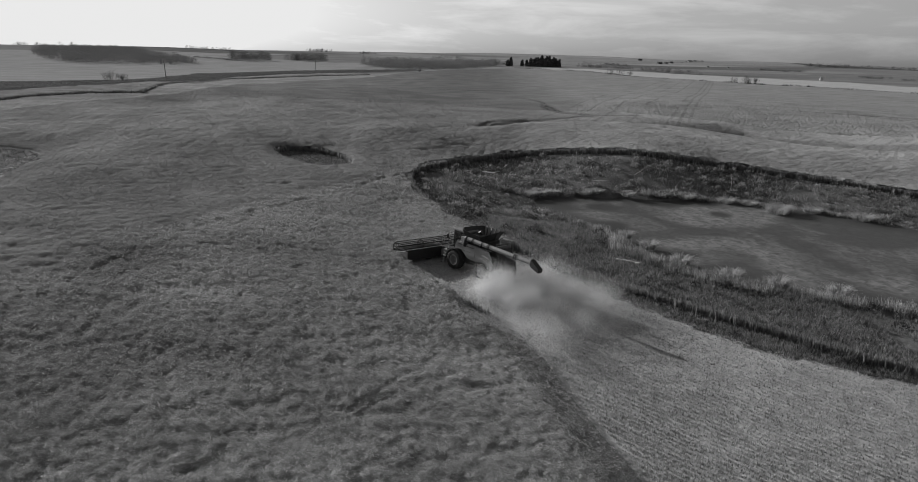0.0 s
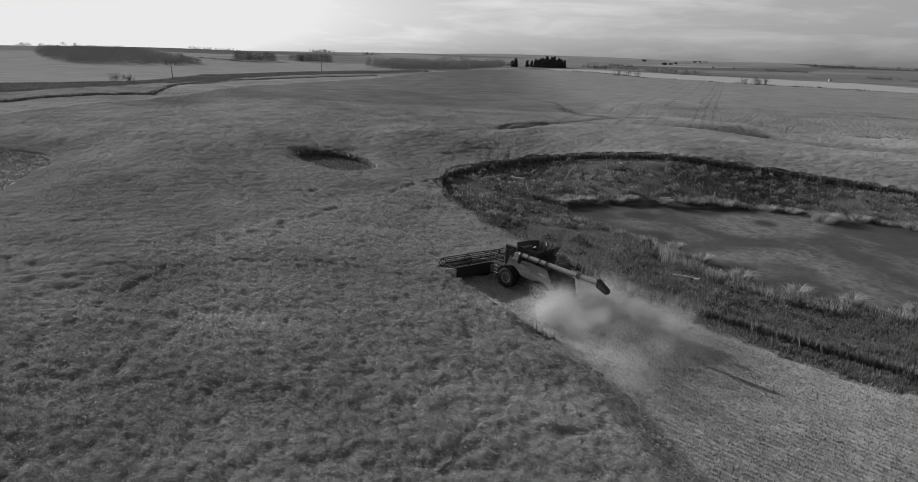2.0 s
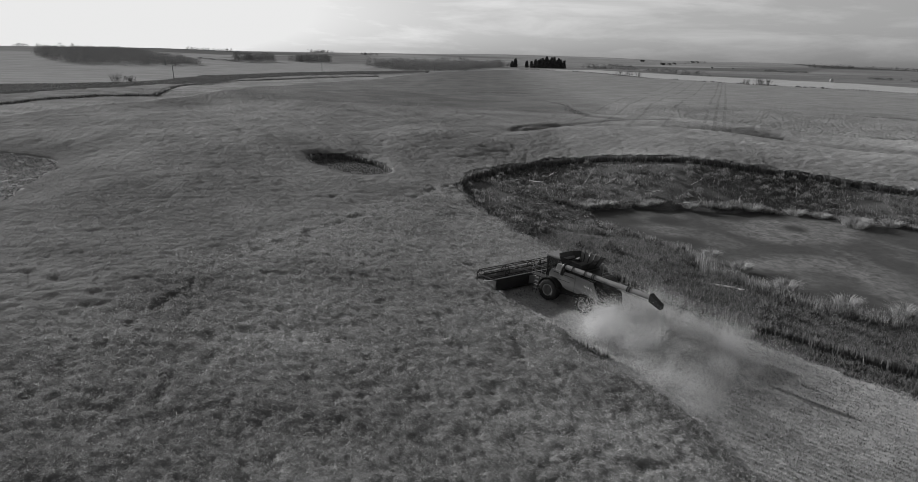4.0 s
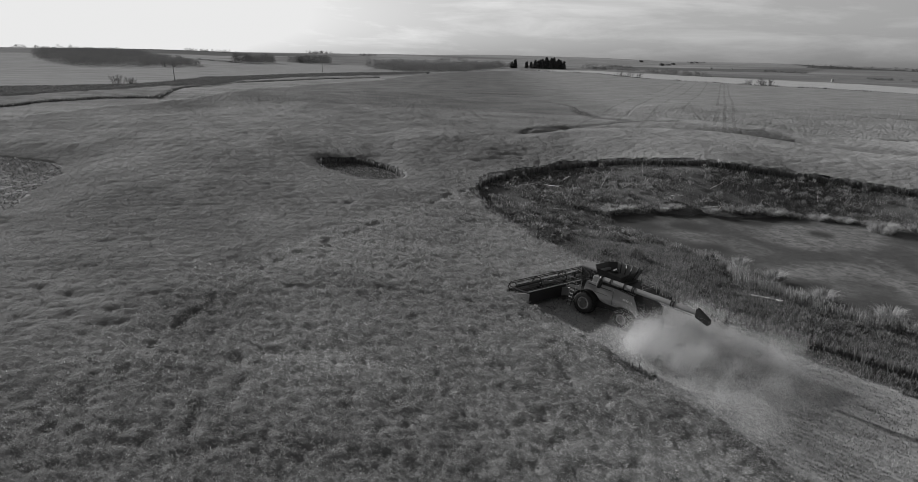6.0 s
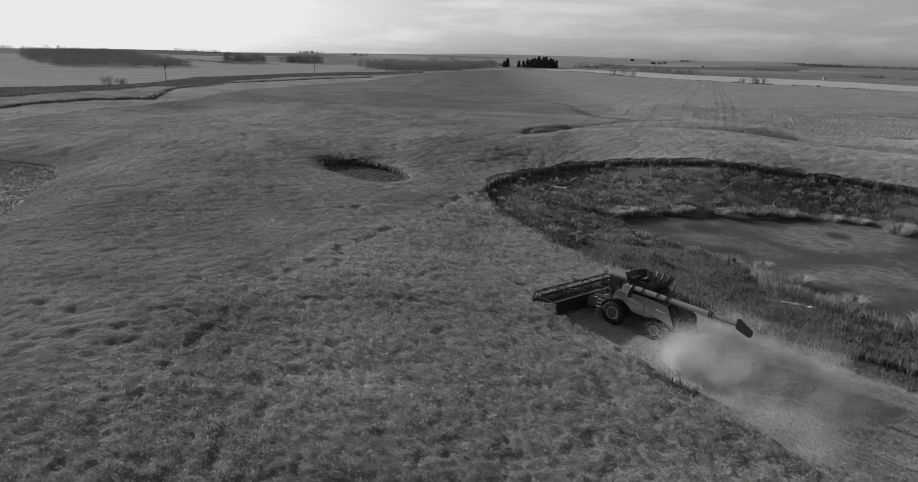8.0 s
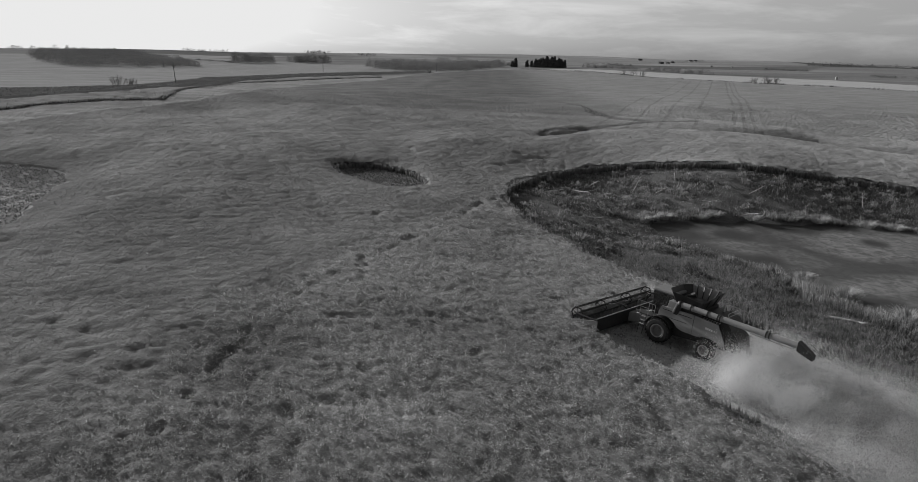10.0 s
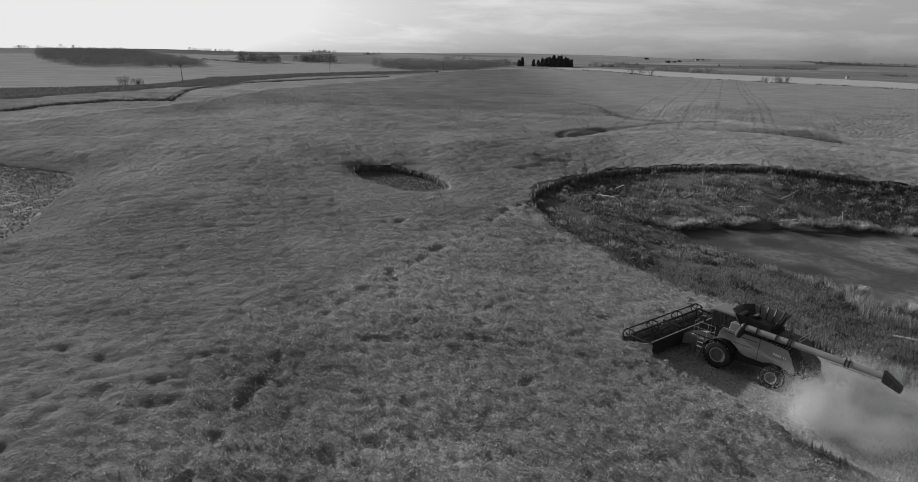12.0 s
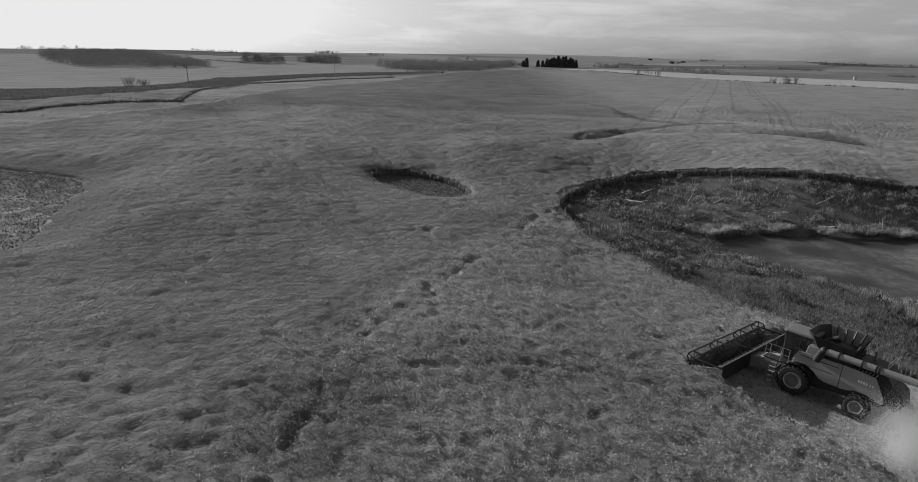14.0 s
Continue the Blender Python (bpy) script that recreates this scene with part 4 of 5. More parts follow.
def build_wheel(parent, x, y, radius, width, rim_r, side):
    """A lugged tractor tyre with a dished pale rim; side is -1 or 1, the way the dish looks."""
    w = width / 2
    bm = bmesh.new()
    add_ring(bm, [(-w * 0.8, rim_r), (-w, rim_r + 0.12), (-w * 0.98, radius - 0.14), (-w * 0.82, radius - 0.06), (w * 0.82, radius - 0.06), (w * 0.98, radius - 0.14), (w, rim_r + 0.12), (w * 0.8, rim_r)])
    for k in range(22):
        a = 2 * math.pi * k / 22
        for s in (-1, 1):
            aa = a + (0.14 if s > 0 else 0)
            turn = Matrix.Rotation(aa, 4, "X") @ Matrix.Rotation(s * 0.6, 4, "Z")
            p = Matrix.Rotation(aa, 4, "X") @ Vector((s * w * 0.52, 0, radius - 0.035))
            add_box(bm, p, (w * 1.02, 0.06, 0.08), turn)
    tyre = part("tyre", bm, M_RUBBER, parent, "black lugged rubber tyre dusted with soil")
    tyre.location = (x, y, radius)
    bm = bmesh.new()
    s = side
    add_ring(bm, [(s * w * 0.86, rim_r + 0.015), (s * w * 0.86, rim_r - 0.07), (s * w * 0.2, rim_r - 0.14), (s * w * 0.05, 0.16), (s * w * 0.28, 0.14), (s * w * 0.28, 0.02), (-s * w * 0.1, 0.02), (-s * w * 0.2, rim_r - 0.04), (-s * w * 0.7, rim_r + 0.01)], 28)
    for k in range(10):
        a = 2 * math.pi * k / 10
        add_rod(bm, (s * w * 0.05, 0.3 * math.cos(a), 0.3 * math.sin(a)), (s * w * 0.16, 0.3 * math.cos(a), 0.3 * math.sin(a)), 0.025, sides=6)
    part("rim", bm, M_ROOFTOP, tyre, "dished grey wheel rim")
    bm = bmesh.new()
    add_ring(bm, [(s * w * 0.88, rim_r + 0.03), (s * w * 0.9, rim_r - 0.03), (s * w * 0.8, rim_r - 0.045), (s * w * 0.8, rim_r + 0.03)], 32)
    part("rim_edge", bm, M_RIM, tyre, "pale worn rim edge")


def build_combine(m):
    root = tagged(new("combine_harvester"), "dark-painted combine harvester with a wide reel header working through ripe crop", "combine harvester")
    root.matrix_world = m
    # wheels
    build_wheel(root, -1.55, 0, 0.98, 0.80, 0.50, -1)
    build_wheel(root, 1.55, 0, 0.98, 0.80, 0.50, 1)
    build_wheel(root, -1.55, -3.75, 0.76, 0.58, 0.38, -1)
    build_wheel(root, 1.55, -3.75, 0.76, 0.58, 0.38, 1)
    bm = bmesh.new()
    add_rod(bm, (-1.2, 0, 0.98), (1.2, 0, 0.98), 0.17)
    add_box(bm, (0, 0, 1.0), (1.2, 0.5, 0.5), bevel=0.05)
    part("front_axle", bm, M_BLACK, root)
    bm = bmesh.new()
    add_rod(bm, (-1.3, -3.75, 0.70), (1.3, -3.75, 0.70), 0.12)
    add_box(bm, (0, -3.75, 0.85), (1.8, 0.25, 0.22), bevel=0.03)
    part("rear_axle", bm, M_BLACK, root)
    # inner body
    bm = bmesh.new()
    add_plate(bm, [(0.5, 1.2), (0.5, 2.9), (-4.6, 2.9), (-5.2, 2.5), (-5.3, 1.4), (-4.8, 1.05), (-2.6, 0.95), (-0.6, 0.75)], -1.12, 1.12)
    part("chassis", bm, M_BLACK, root, "black inner body and frame")
    # side panels with a wheel arch, front and rear halves
    for s in (-1, 1):
        x0, x1 = s * 1.46, s * 1.54
        bm = bmesh.new()
        add_plate(bm, [(0.35, 2.05), (0.28, 2.55), (0.1, 2.95), (-2.5, 3.02), (-2.5, 1.5), (-1.75, 1.5), (-1.35, 1.62), (-1.0, 1.95), (-0.6, 2.15), (0.0, 2.2)], x0, x1)
        bmesh.ops.bevel(bm, geom=[e for e in bm.edges], offset=0.018, segments=1, affect="EDGES")
        part("side_panel", bm, M_PAINT, root)
        bm = bmesh.new()
        add_plate(bm, [(-2.54, 3.02), (-4.35, 2.9), (-4.75, 2.2), (-5.0, 1.75), (-5.05, 1.42), (-4.7, 1.4), (-4.5, 1.56), (-4.05, 1.66), (-3.4, 1.66), (-3.0, 1.5), (-2.54, 1.48)], x0, x1)
        bmesh.ops.bevel(bm, geom=[e for e in bm.edges], offset=0.018, segments=1, affect="EDGES")
        rear = part("side_panel", bm, M_PAINT, root)
        # lettering of the maker becomes a plain bar
        for k in range(6):
            bm = bmesh.new()
            add_box(bm, (s * 1.545, -3.55 - 0.145 * k - (0.05 if k > 3 else 0), 2.36 - 0.012 * k), (0.012, 0.10 if k < 4 else 0.05, 0.16))
            part("badge_bar", bm, M_LETTER, rear, "short white bar")
        bm = bmesh.new()
        add_box(bm, (s * 1.545, -1.2, 2.72), (0.012, 2.3, 0.05))
        add_box(bm, (s * 1.545, -1.1, 2.2), (0.012, 1.9, 0.03))
        part("trim_stripe", bm, M_BLACK, root)
        # mudguard over the front wheel
        bm = bmesh.new()
        for k in range(10):
            a = radians(20 + 14 * k)
            p = Vector((s * 1.5, 1.12 * math.cos(a), 0.98 + 1.12 * math.sin(a)))
            add_box(bm, p, (0.75, 0.3, 0.03), Matrix.Rotation(a - math.pi / 2, 4, "X"))
        part("mudguard", bm, M_BLACK, root)
        # steps and side ladder
    bm = bmesh.new()
    for y in (1.12, 1.52):
        add_rod(bm, (-2.05, y, 0.35), (-1.75, y, 1.85), 0.025, sides=6)
    ladder = part("ladder", bm, M_BLACK, root)
    for k in range(5):
        bm = bmesh.new()
        f = 0.1 + k * 0.2
        add_box(bm, (-2.05 + 0.3 * f, 1.32, 0.35 + 1.5 * f), (0.14, 0.4, 0.035))
        part("rung", bm, M_RIM, ladder, "pale worn step")
    # platform with railings
    bm = bmesh.new()
    add_box(bm, (-1.35, 1.2, 1.88), (0.9, 1.7, 0.07))
    part("platform", bm, M_BLACK, root)
    bm = bmesh.new()
    for y in (0.5, 1.0, 1.7, 2.0):
        add_rod(bm, (-1.78, y, 1.9), (-1.78, y, 2.85), 0.02, sides=6)
    for z in (2.4, 2.85):
        add_rod(bm, (-1.78, 0.5, z), (-1.78, 2.0, z), 0.02, sides=6)
    add_rod(bm, (-1.78, 2.0, 2.85), (-1.2, 2.0, 2.85), 0.02, sides=6)
    part("railing", bm, M_STEEL, root)
    # cab
    bm = bmesh.new()
    for x in (-0.92, 0.92):
        add_rod(bm, (x, -0.5, 1.9), (x, -0.5, 3.7), 0.06, sides=6)
        add_rod(bm, (x * 0.95, 1.1, 1.9), (x * 0.8, 1.3, 3.7), 0.05, sides=6)
        add_rod(bm, (x, 0.3, 1.9), (x, 0.3, 3.7), 0.03, sides=6)
    add_box(bm, (0, 0.4, 1.85), (1.9, 1.9, 0.16), bevel=0.03)
    add_box(bm, (0, -0.55, 2.8), (1.8, 0.06, 1.8))
    add_box(bm, (0, 0.2, 2.2), (0.55, 0.55, 0.7), bevel=0.08)
    cab = part("cab", bm, M_BLACK, root, "black cab frame with a seat inside")
    bm = bmesh.new()
    add_plate(bm, [(1.12, 1.95), (1.32, 3.68), (1.3, 3.68), (1.1, 1.95)], -0.8, 0.8)
    part("windscreen", bm, M_GLASS, cab, "tinted glass windscreen")
    for x in (-0.93, 0.93):
        bm = bmesh.new()
        add_plate(bm, [(-0.45, 1.95), (-0.45, 3.68), (1.27, 3.68), (1.1, 1.95)], x - 0.008, x + 0.008)
        part("side_window", bm, M_GLASS, cab)
    bm = bmesh.new()
    add_box(bm, (0, 0.42, 3.82), (1.9, 1.9, 0.24), bevel=0.1)
    add_box(bm, (0, 1.32, 3.74), (1.5, 0.3, 0.12), bevel=0.04)
    roof = part("roof", bm, M_ROOFTOP, cab, "dusty grey rounded cab roof")
    for x in (-0.62, -0.35, 0.35, 0.62):
        bm = bmesh.new()
        add_box(bm, (x, 1.49, 3.75), (0.2, 0.05, 0.1), bevel=0.015)
        part("work_light", bm, M_STEEL, roof)
    for s in (-1, 1):
        bm = bmesh.new()
        add_rod(bm, (s * 0.8, 1.25, 3.55), (s * 1.55, 1.45, 3.3), 0.02, sides=6)
        add_box(bm, (s * 1.57, 1.45, 3.05), (0.24, 0.06, 0.5), bevel=0.02)
        part("mirror", bm, M_BLACK, cab)
    # shoulder box beside the cab
    bm = bmesh.new()
    add_plate(bm, [(-0.3, 2.95), (-0.38, 3.5), (-1.0, 3.5), (-1.05, 2.95)], -1.5, -0.95)
    bmesh.ops.bevel(bm, geom=[e for e in bm.edges], offset=0.03, segments=1, affect="EDGES")
    part("shoulder_panel", bm, M_PAINT, root)
    # grain tank: walls, flared leaves, ribs, auger hump within
    bm = bmesh.new()
    add_plate(bm, [(-0.6, 2.9), (-0.6, 3.5), (-3.0, 3.5), (-3.0, 2.9)], -1.35, 1.35)
    tank = part("grain_tank", bm, M_BLACK, root)

    def leaf(a, b, c, d, mat, label, ribs):
        """One flared leaf of the tank: a, b below; c, d above."""
        a, b, c, d = (Vector(v) for v in (a, b, c, d))
        n = (b - a).cross(d - a).normalized() * 0.02
        bm2 = bmesh.new()
        lo = [bm2.verts.new(v - n) for v in (a, b, c, d)]
        hi = [bm2.verts.new(v + n) for v in (a, b, c, d)]
        bm2.faces.new(lo)
        bm2.faces.new(hi[::-1])
        for k in range(4):
            bm2.faces.new((lo[k], hi[k], hi[(k + 1) % 4], lo[(k + 1) % 4]))
        bmesh.ops.recalc_face_normals(bm2, faces=bm2.faces)
        part("tank_leaf", bm2, mat, tank, label)
        for k in range(ribs):
            f = (k + 0.7) / (ribs + 0.4)
            bm3 = bmesh.new()
            p, q = a.lerp(b, f), d.lerp(c, f)
            for s in (-1, 1):
                add_rod(bm3, p + s * 2.2 * n, q + s * 2.2 * n, 0.04, sides=5)
            part("rib", bm3, M_BLACK, tank, "dark stiffening rib")

    leaf((-0.9, -0.6, 3.5), (0.9, -0.6, 3.5), (0.95, -0.05, 4.3), (-0.95, -0.05, 4.3), M_BLACK, "black flared tank leaf", 0)
    leaf((-1.35, -0.9, 3.5), (-0.9, -0.6, 3.5), (-0.95, -0.05, 4.3), (-1.55, -0.55, 4.25), M_BLACK, "black flared tank leaf", 0)
    leaf((0.9, -0.6, 3.5), (1.35, -0.9, 3.5), (1.7, -0.55, 4.35), (0.95, -0.05, 4.3), M_BLACK, "black flared tank leaf", 0)
    leaf((-1.35, -2.8, 3.5), (-1.35, -0.9, 3.5), (-1.55, -0.55, 4.25), (-1.5, -3.0, 4.05), M_BLACK, "black flared tank leaf", 0)
    leaf((1.35, -0.9, 3.5), (1.35, -2.8, 3.5), (1.8, -3.1, 4.4), (1.7, -0.55, 4.35), M_ROOFTOP, "grey ribbed tank leaf", 4)
    leaf((1.35, -2.8, 3.5), (-1.35, -2.8, 3.5), (-1.5, -3.0, 4.05), (1.8, -3.1, 4.4), M_BLACK, "black flared tank leaf", 2)
    bm = bmesh.new()
    add_rod(bm, (0.0, -0.8, 3.5), (0.2, -1.6, 4.05), 0.22, sides=12)
    bmesh.ops.create_uvsphere(bm, u_segments=16, v_segments=8, radius=0.9, matrix=Matrix.Translation((0, -1.7, 3.45)) @ Matrix.Diagonal((1.2, 1.3, 0.45, 1)))
    part("grain_heap", bm, M_BLACK, tank, "dark heap of grain and bubble auger")
    # engine deck and rear hood
    bm = bmesh.new()
    add_plate(bm, [(-3.0, 2.9), (-3.05, 3.35), (-4.7, 3.2), (-5.2, 2.6), (-5.2, 2.4), (-3.0, 2.4)], -1.1, 1.25)
    bmesh.ops.bevel(bm, geom=[e for e in bm.edges], offset=0.05, segments=2, affect="EDGES")
    part("engine_hood", bm, M_BLACK, root)
    for k in range(7):
        bm = bmesh.new()
        add_box(bm, (-1.3, -3.15 - 0.2 * k, 2.98), (0.3, 0.05, 0.06))
        part("grille_slat", bm, M_STEEL, root)
    bm = bmesh.new()
    add_rod(bm, (0.7, -3.7, 3.2), (0.7, -3.7, 3.85), 0.09, sides=10)
    add_rod(bm, (0.7, -3.7, 3.85), (0.78, -3.9, 3.98), 0.085, sides=10)
    part("exhaust", bm, M_STEEL, root)
    bm = bmesh.new()
    for a, b in (((-0.9, -4.7, 3.2), (-0.9, -4.7, 3.75)), ((1.1, -4.7, 3.2), (1.1, -4.7, 3.75)), ((-0.9, -4.7, 3.75), (1.1, -4.7, 3.75)), ((1.1, -4.7, 3.75), (1.1, -3.3, 3.8)), ((-0.9, -4.7, 3.48), (1.1, -4.7, 3.48))):
        add_rod(bm, a, b, 0.022, sides=6)
    part("deck_rail", bm, M_STEEL, root)
    bm = bmesh.new()
    add_plate(bm, [(-5.2, 2.5), (-5.75, 2.1), (-6.0, 1.2), (-5.5, 1.0), (-5.1, 1.3)], -1.0, 1.0)
    bmesh.ops.bevel(bm, geom=[e for e in bm.edges], offset=0.04, segments=1, affect="EDGES")
    part("straw_hood", bm, M_BLACK, root)
    for s in (-1, 1):
        bm = bmesh.new()
        add_ring(bm, [(-0.02, 0.05), (0.02, 0.05), (0.02, 0.5), (-0.02, 0.5)], 20, (s * 0.55, 0, 0))
        bmesh.ops.transform(bm, matrix=Matrix.Translation((0, -5.9, 0.95)) @ Matrix.Rotation(radians(0), 4, "X"), verts=bm.verts)
        part("spreader_disc", bm, M_STEEL, root)
    # unloading auger folded back along the side
    a, b = Vector((-1.62, -1.35, 3.52)), Vector((-1.62, -9.9, 3.4))
    bm = bmesh.new()
    add_rod(bm, a, b, 0.21, sides=20)
    tube = part("unloading_tube", bm, M_PAINT, root)
    for f in (0.0, 0.1, 0.25, 0.34, 0.36, 0.74, 0.765):
        p = a.lerp(b, f)
        q = a.lerp(b, f + 0.011)
        bm = bmesh.new()
        add_rod(bm, p, q, 0.245, sides=20)
        part("collar", bm, M_BLACK, tube, "dark clamp collar")
    bm = bmesh.new()
    add_rod(bm, (-1.45, -1.0, 2.7), a + Vector((0, 0.05, 0)), 0.24, sides=16)
    bmesh.ops.create_uvsphere(bm, u_segments=14, v_segments=8, radius=0.26, matrix=Matrix.Translation(a))
    part("elbow", bm, M_BLACK, tube)
    bm = bmesh.new()
    d = (b - a).normalized()
    vs = []
    for f, w, h0, h1 in ((-0.1, 0.27, -0.3, 0.36), (0.95, 0.3, -0.62, -0.28)):
        p = b + d * f
        vs.append([bm.verts.new(p + Vector((sx * w, 0, sz))) for sx, sz in ((-1, h0), (1, h0), (1, h1), (-1, h1))])
    for k in range(4):
        bm.faces.new((vs[0][k], vs[0][(k + 1) % 4], vs[1][(k + 1) % 4], vs[1][k]))
    bm.faces.new(vs[0])
    bm.faces.new(vs[1][::-1])
    bmesh.ops.recalc_face_normals(bm, faces=bm.faces)
    part("spout", bm, M_BLACK, tube, "black rubber discharge spout")
    bm = bmesh.new()
    add_rod(bm, a.lerp(b, 0.62) + Vector((0, 0, -0.3)), a.lerp(b, 0.95) + Vector((0, 0, -0.34)), 0.035, sides=6)
    add_rod(bm, a.lerp(b, 0.84) + Vector((0, 0, -0.2)), a.lerp(b, 0.88) + Vector((0, 0, -0.45)), 0.03, sides=6)
    part("cradle_pipe", bm, M_STEEL, tube)
    # feeder house
    bm = bmesh.new()
    add_plate(bm, [(0.8, 1.15), (0.8, 1.85), (3.3, 1.15), (3.3, 0.35)], -0.62, 0.62)
    bmesh.ops.bevel(bm, geom=[e for e in bm.edges], offset=0.04, segments=1, affect="EDGES")
    part("feeder_house", bm, M_PAINT, root)
    # header: trough, cross auger, knife, dividers
    half = 5.35
    bm = bmesh.new()
    add_plate(bm, [(3.2, 0.35), (3.2, 1.42), (3.3, 1.42), (3.35, 0.42), (3.9, 0.3), (5.15, 0.22), (5.15, 0.17), (3.9, 0.2)], -half, half)
    header = part("header", bm, M_BLACK, root, "wide dark cutting header with a pale top beam")
    bm = bmesh.new()
    add_box(bm, (0, 3.22, 1.45), (2 * half, 0.07, 0.06), bevel=0.01)
    part("top_beam", bm, M_STEEL, header, "pale steel beam")
    for s in (-1, 1):
        bm = bmesh.new()
        add_plate(bm, [(3.1, 0.3), (3.1, 1.3), (3.9, 1.15), (5.1, 0.6), (6.2, 0.22), (6.2, 0.14), (4.6, 0.14)], s * half - 0.05, s * half + 0.05)
        part("divider", bm, M_PAINT, header)
        bm = bmesh.new()
        add_rod(bm, (s * (half + 0.02), 3.4, 1.28), (s * (half + 0.05), 6.5, 0.35), 0.04, 0.025, sides=6)
        part("divider_rod", bm, M_STEEL, header, "bright steel divider rod")
    bm = bmesh.new()
    add_rod(bm, (-half + 0.1, 3.75, 0.68), (half - 0.1, 3.75, 0.68), 0.22, sides=14)
    turns = 150
    prev = None
    for k in range(turns + 1):
        f = k / turns
        x = (-half + 0.15) + f * (2 * half - 0.3)
        ang = (1 if x < 0 else -1) * abs(x) * 2 * math.pi / 0.6
        p = bm.verts.new((x, 3.75 + 0.2 * math.cos(ang), 0.68 + 0.2 * math.sin(ang)))
        q = bm.verts.new((x, 3.75 + 0.34 * math.cos(ang), 0.68 + 0.34 * math.sin(ang)))
        if prev:
            bm.faces.new((prev[0], prev[1], q, p))
        prev = (p, q)
    part("cross_auger", bm, M_STEEL, header)
    bm = bmesh.new()
    for k in range(int(2 * half / 0.16)):
        x = -half + 0.1 + 0.16 * k
        v = [bm.verts.new(c) for c in ((x - 0.05, 5.12, 0.2), (x + 0.05, 5.12, 0.2), (x, 5.28, 0.19))]
        bm.faces.new(v)
    part("knife", bm, M_STEEL, header)
    # reel with six bats and tines
    ry, rz, rr = 5.1, 1.28, 0.55
    bm = bmesh.new()
    add_rod(bm, (-half + 0.12, ry, rz), (half - 0.12, ry, rz), 0.08, sides=10)
    reel = part("reel", bm, M_BLACK, root, "dark reel shaft over the cutting header")
    for k in range(6):
        ang = radians(20 + 60 * k)
        y, z = ry + rr * math.cos(ang), rz + rr * math.sin(ang)
        bm = bmesh.new()
        add_rod(bm, (-half + 0.15, y, z), (half - 0.15, y, z), 0.04, sides=6)
        for j in range(int((2 * half - 0.4) / 0.15)):
            x = -half + 0.22 + 0.15 * j
            t = [bm.verts.new(c) for c in ((x - 0.015, y, z), (x + 0.015, y, z), (x, y - 0.08, z - 0.26))]
            bm.faces.new(t)
            t = [bm.verts.new(c) for c in ((x, y, z - 0.015), (x, y, z + 0.015), (x, y - 0.08, z - 0.26))]
            bm.faces.new(t)
        part("bat", bm, M_BLACK, reel, "dark reel bat with spring tines")
    for x in (-half + 0.14, -1.9, 1.9, half - 0.14):
        bm = bmesh.new()
        add_ring(bm, [(-0.03, rr - 0.06), (0.03, rr - 0.06), (0.03, rr + 0.02), (-0.03, rr + 0.02)], 6, (x, ry, rz))
        part("spider", bm, M_BLACK, reel)
        for k in range(6):
            ang = radians(20 + 60 * k)
            bm = bmesh.new()
            add_rod(bm, (x, ry, rz), (x, ry + rr * math.cos(ang), rz + rr * math.sin(ang)), 0.03, sides=5)
            part("spoke", bm, M_BLACK, reel)
    for x in (-half + 0.02, 0.0, half - 0.02):
        bm = bmesh.new()
        add_rod(bm, (x, 3.2, 1.35), (x, 5.3, 1.34), 0.06, sides=8)
        add_rod(bm, (x, 3.3, 0.9), (x, 4.2, 1.28), 0.035, sides=8)
        part("reel_arm", bm, M_BLACK, header)
    return root


COMBINE = (-0.33, 66.7)
combine_m = pose(COMBINE[0], COMBINE[1], float(terrain(np.array(COMBINE[0]), np.array(COMBINE[1]))) - 0.04, 2.2, 4.0, 46.2)
build_combine(combine_m)

# ---- dead wood, clumps and boulders round the pond ----
def soil(x, y):
    return float(terrain(np.array(float(x)), np.array(float(y))))


def build_branch(x, y, length, turn, tilt, thick, seed, stubs=3):
    """A bleached fallen limb with broken side branches."""
    g = random.Random(seed)
    bm = bmesh.new()
    p = Vector((-length / 2, 0, 0))
    n = 5
    for k in range(n):
        q = Vector((-length / 2 + length * (k + 1) / n, g.uniform(-0.08, 0.08) * length * 0.3, g.uniform(-0.04, 0.06) * length * 0.3))
        add_rod(bm, p, q, thick * (1 - 0.13 * k), thick * (1 - 0.13 * (k + 1)), 6)
        if k >= 1 and k <= stubs:
            a = g.uniform(0.5, 1.1) * g.choice((-1, 1))
            ln = length * g.uniform(0.15, 0.35)
            add_rod(bm, q, q + Vector((math.cos(a) * ln, math.sin(a) * ln, g.uniform(0.0, 0.5) * ln)), thick * 0.5, thick * 0.15, 5)
        p = q
    me = bpy.data.meshes.new("fallen_branch")
    bm.to_mesh(me)
    bm.free()
    me.materials.append(M_WOOD)
    ob = new("fallen_branch", me)
    z = max(soil(x, y), WATER_Z) + 0.12 + abs(math.sin(radians(tilt))) * length / 2
    ob.matrix_world = pose(x, y, z, 0, -tilt, turn)
    return tagged(ob, "bleached dead branch lying among the weeds", "branch", "dead branches in the hollow")


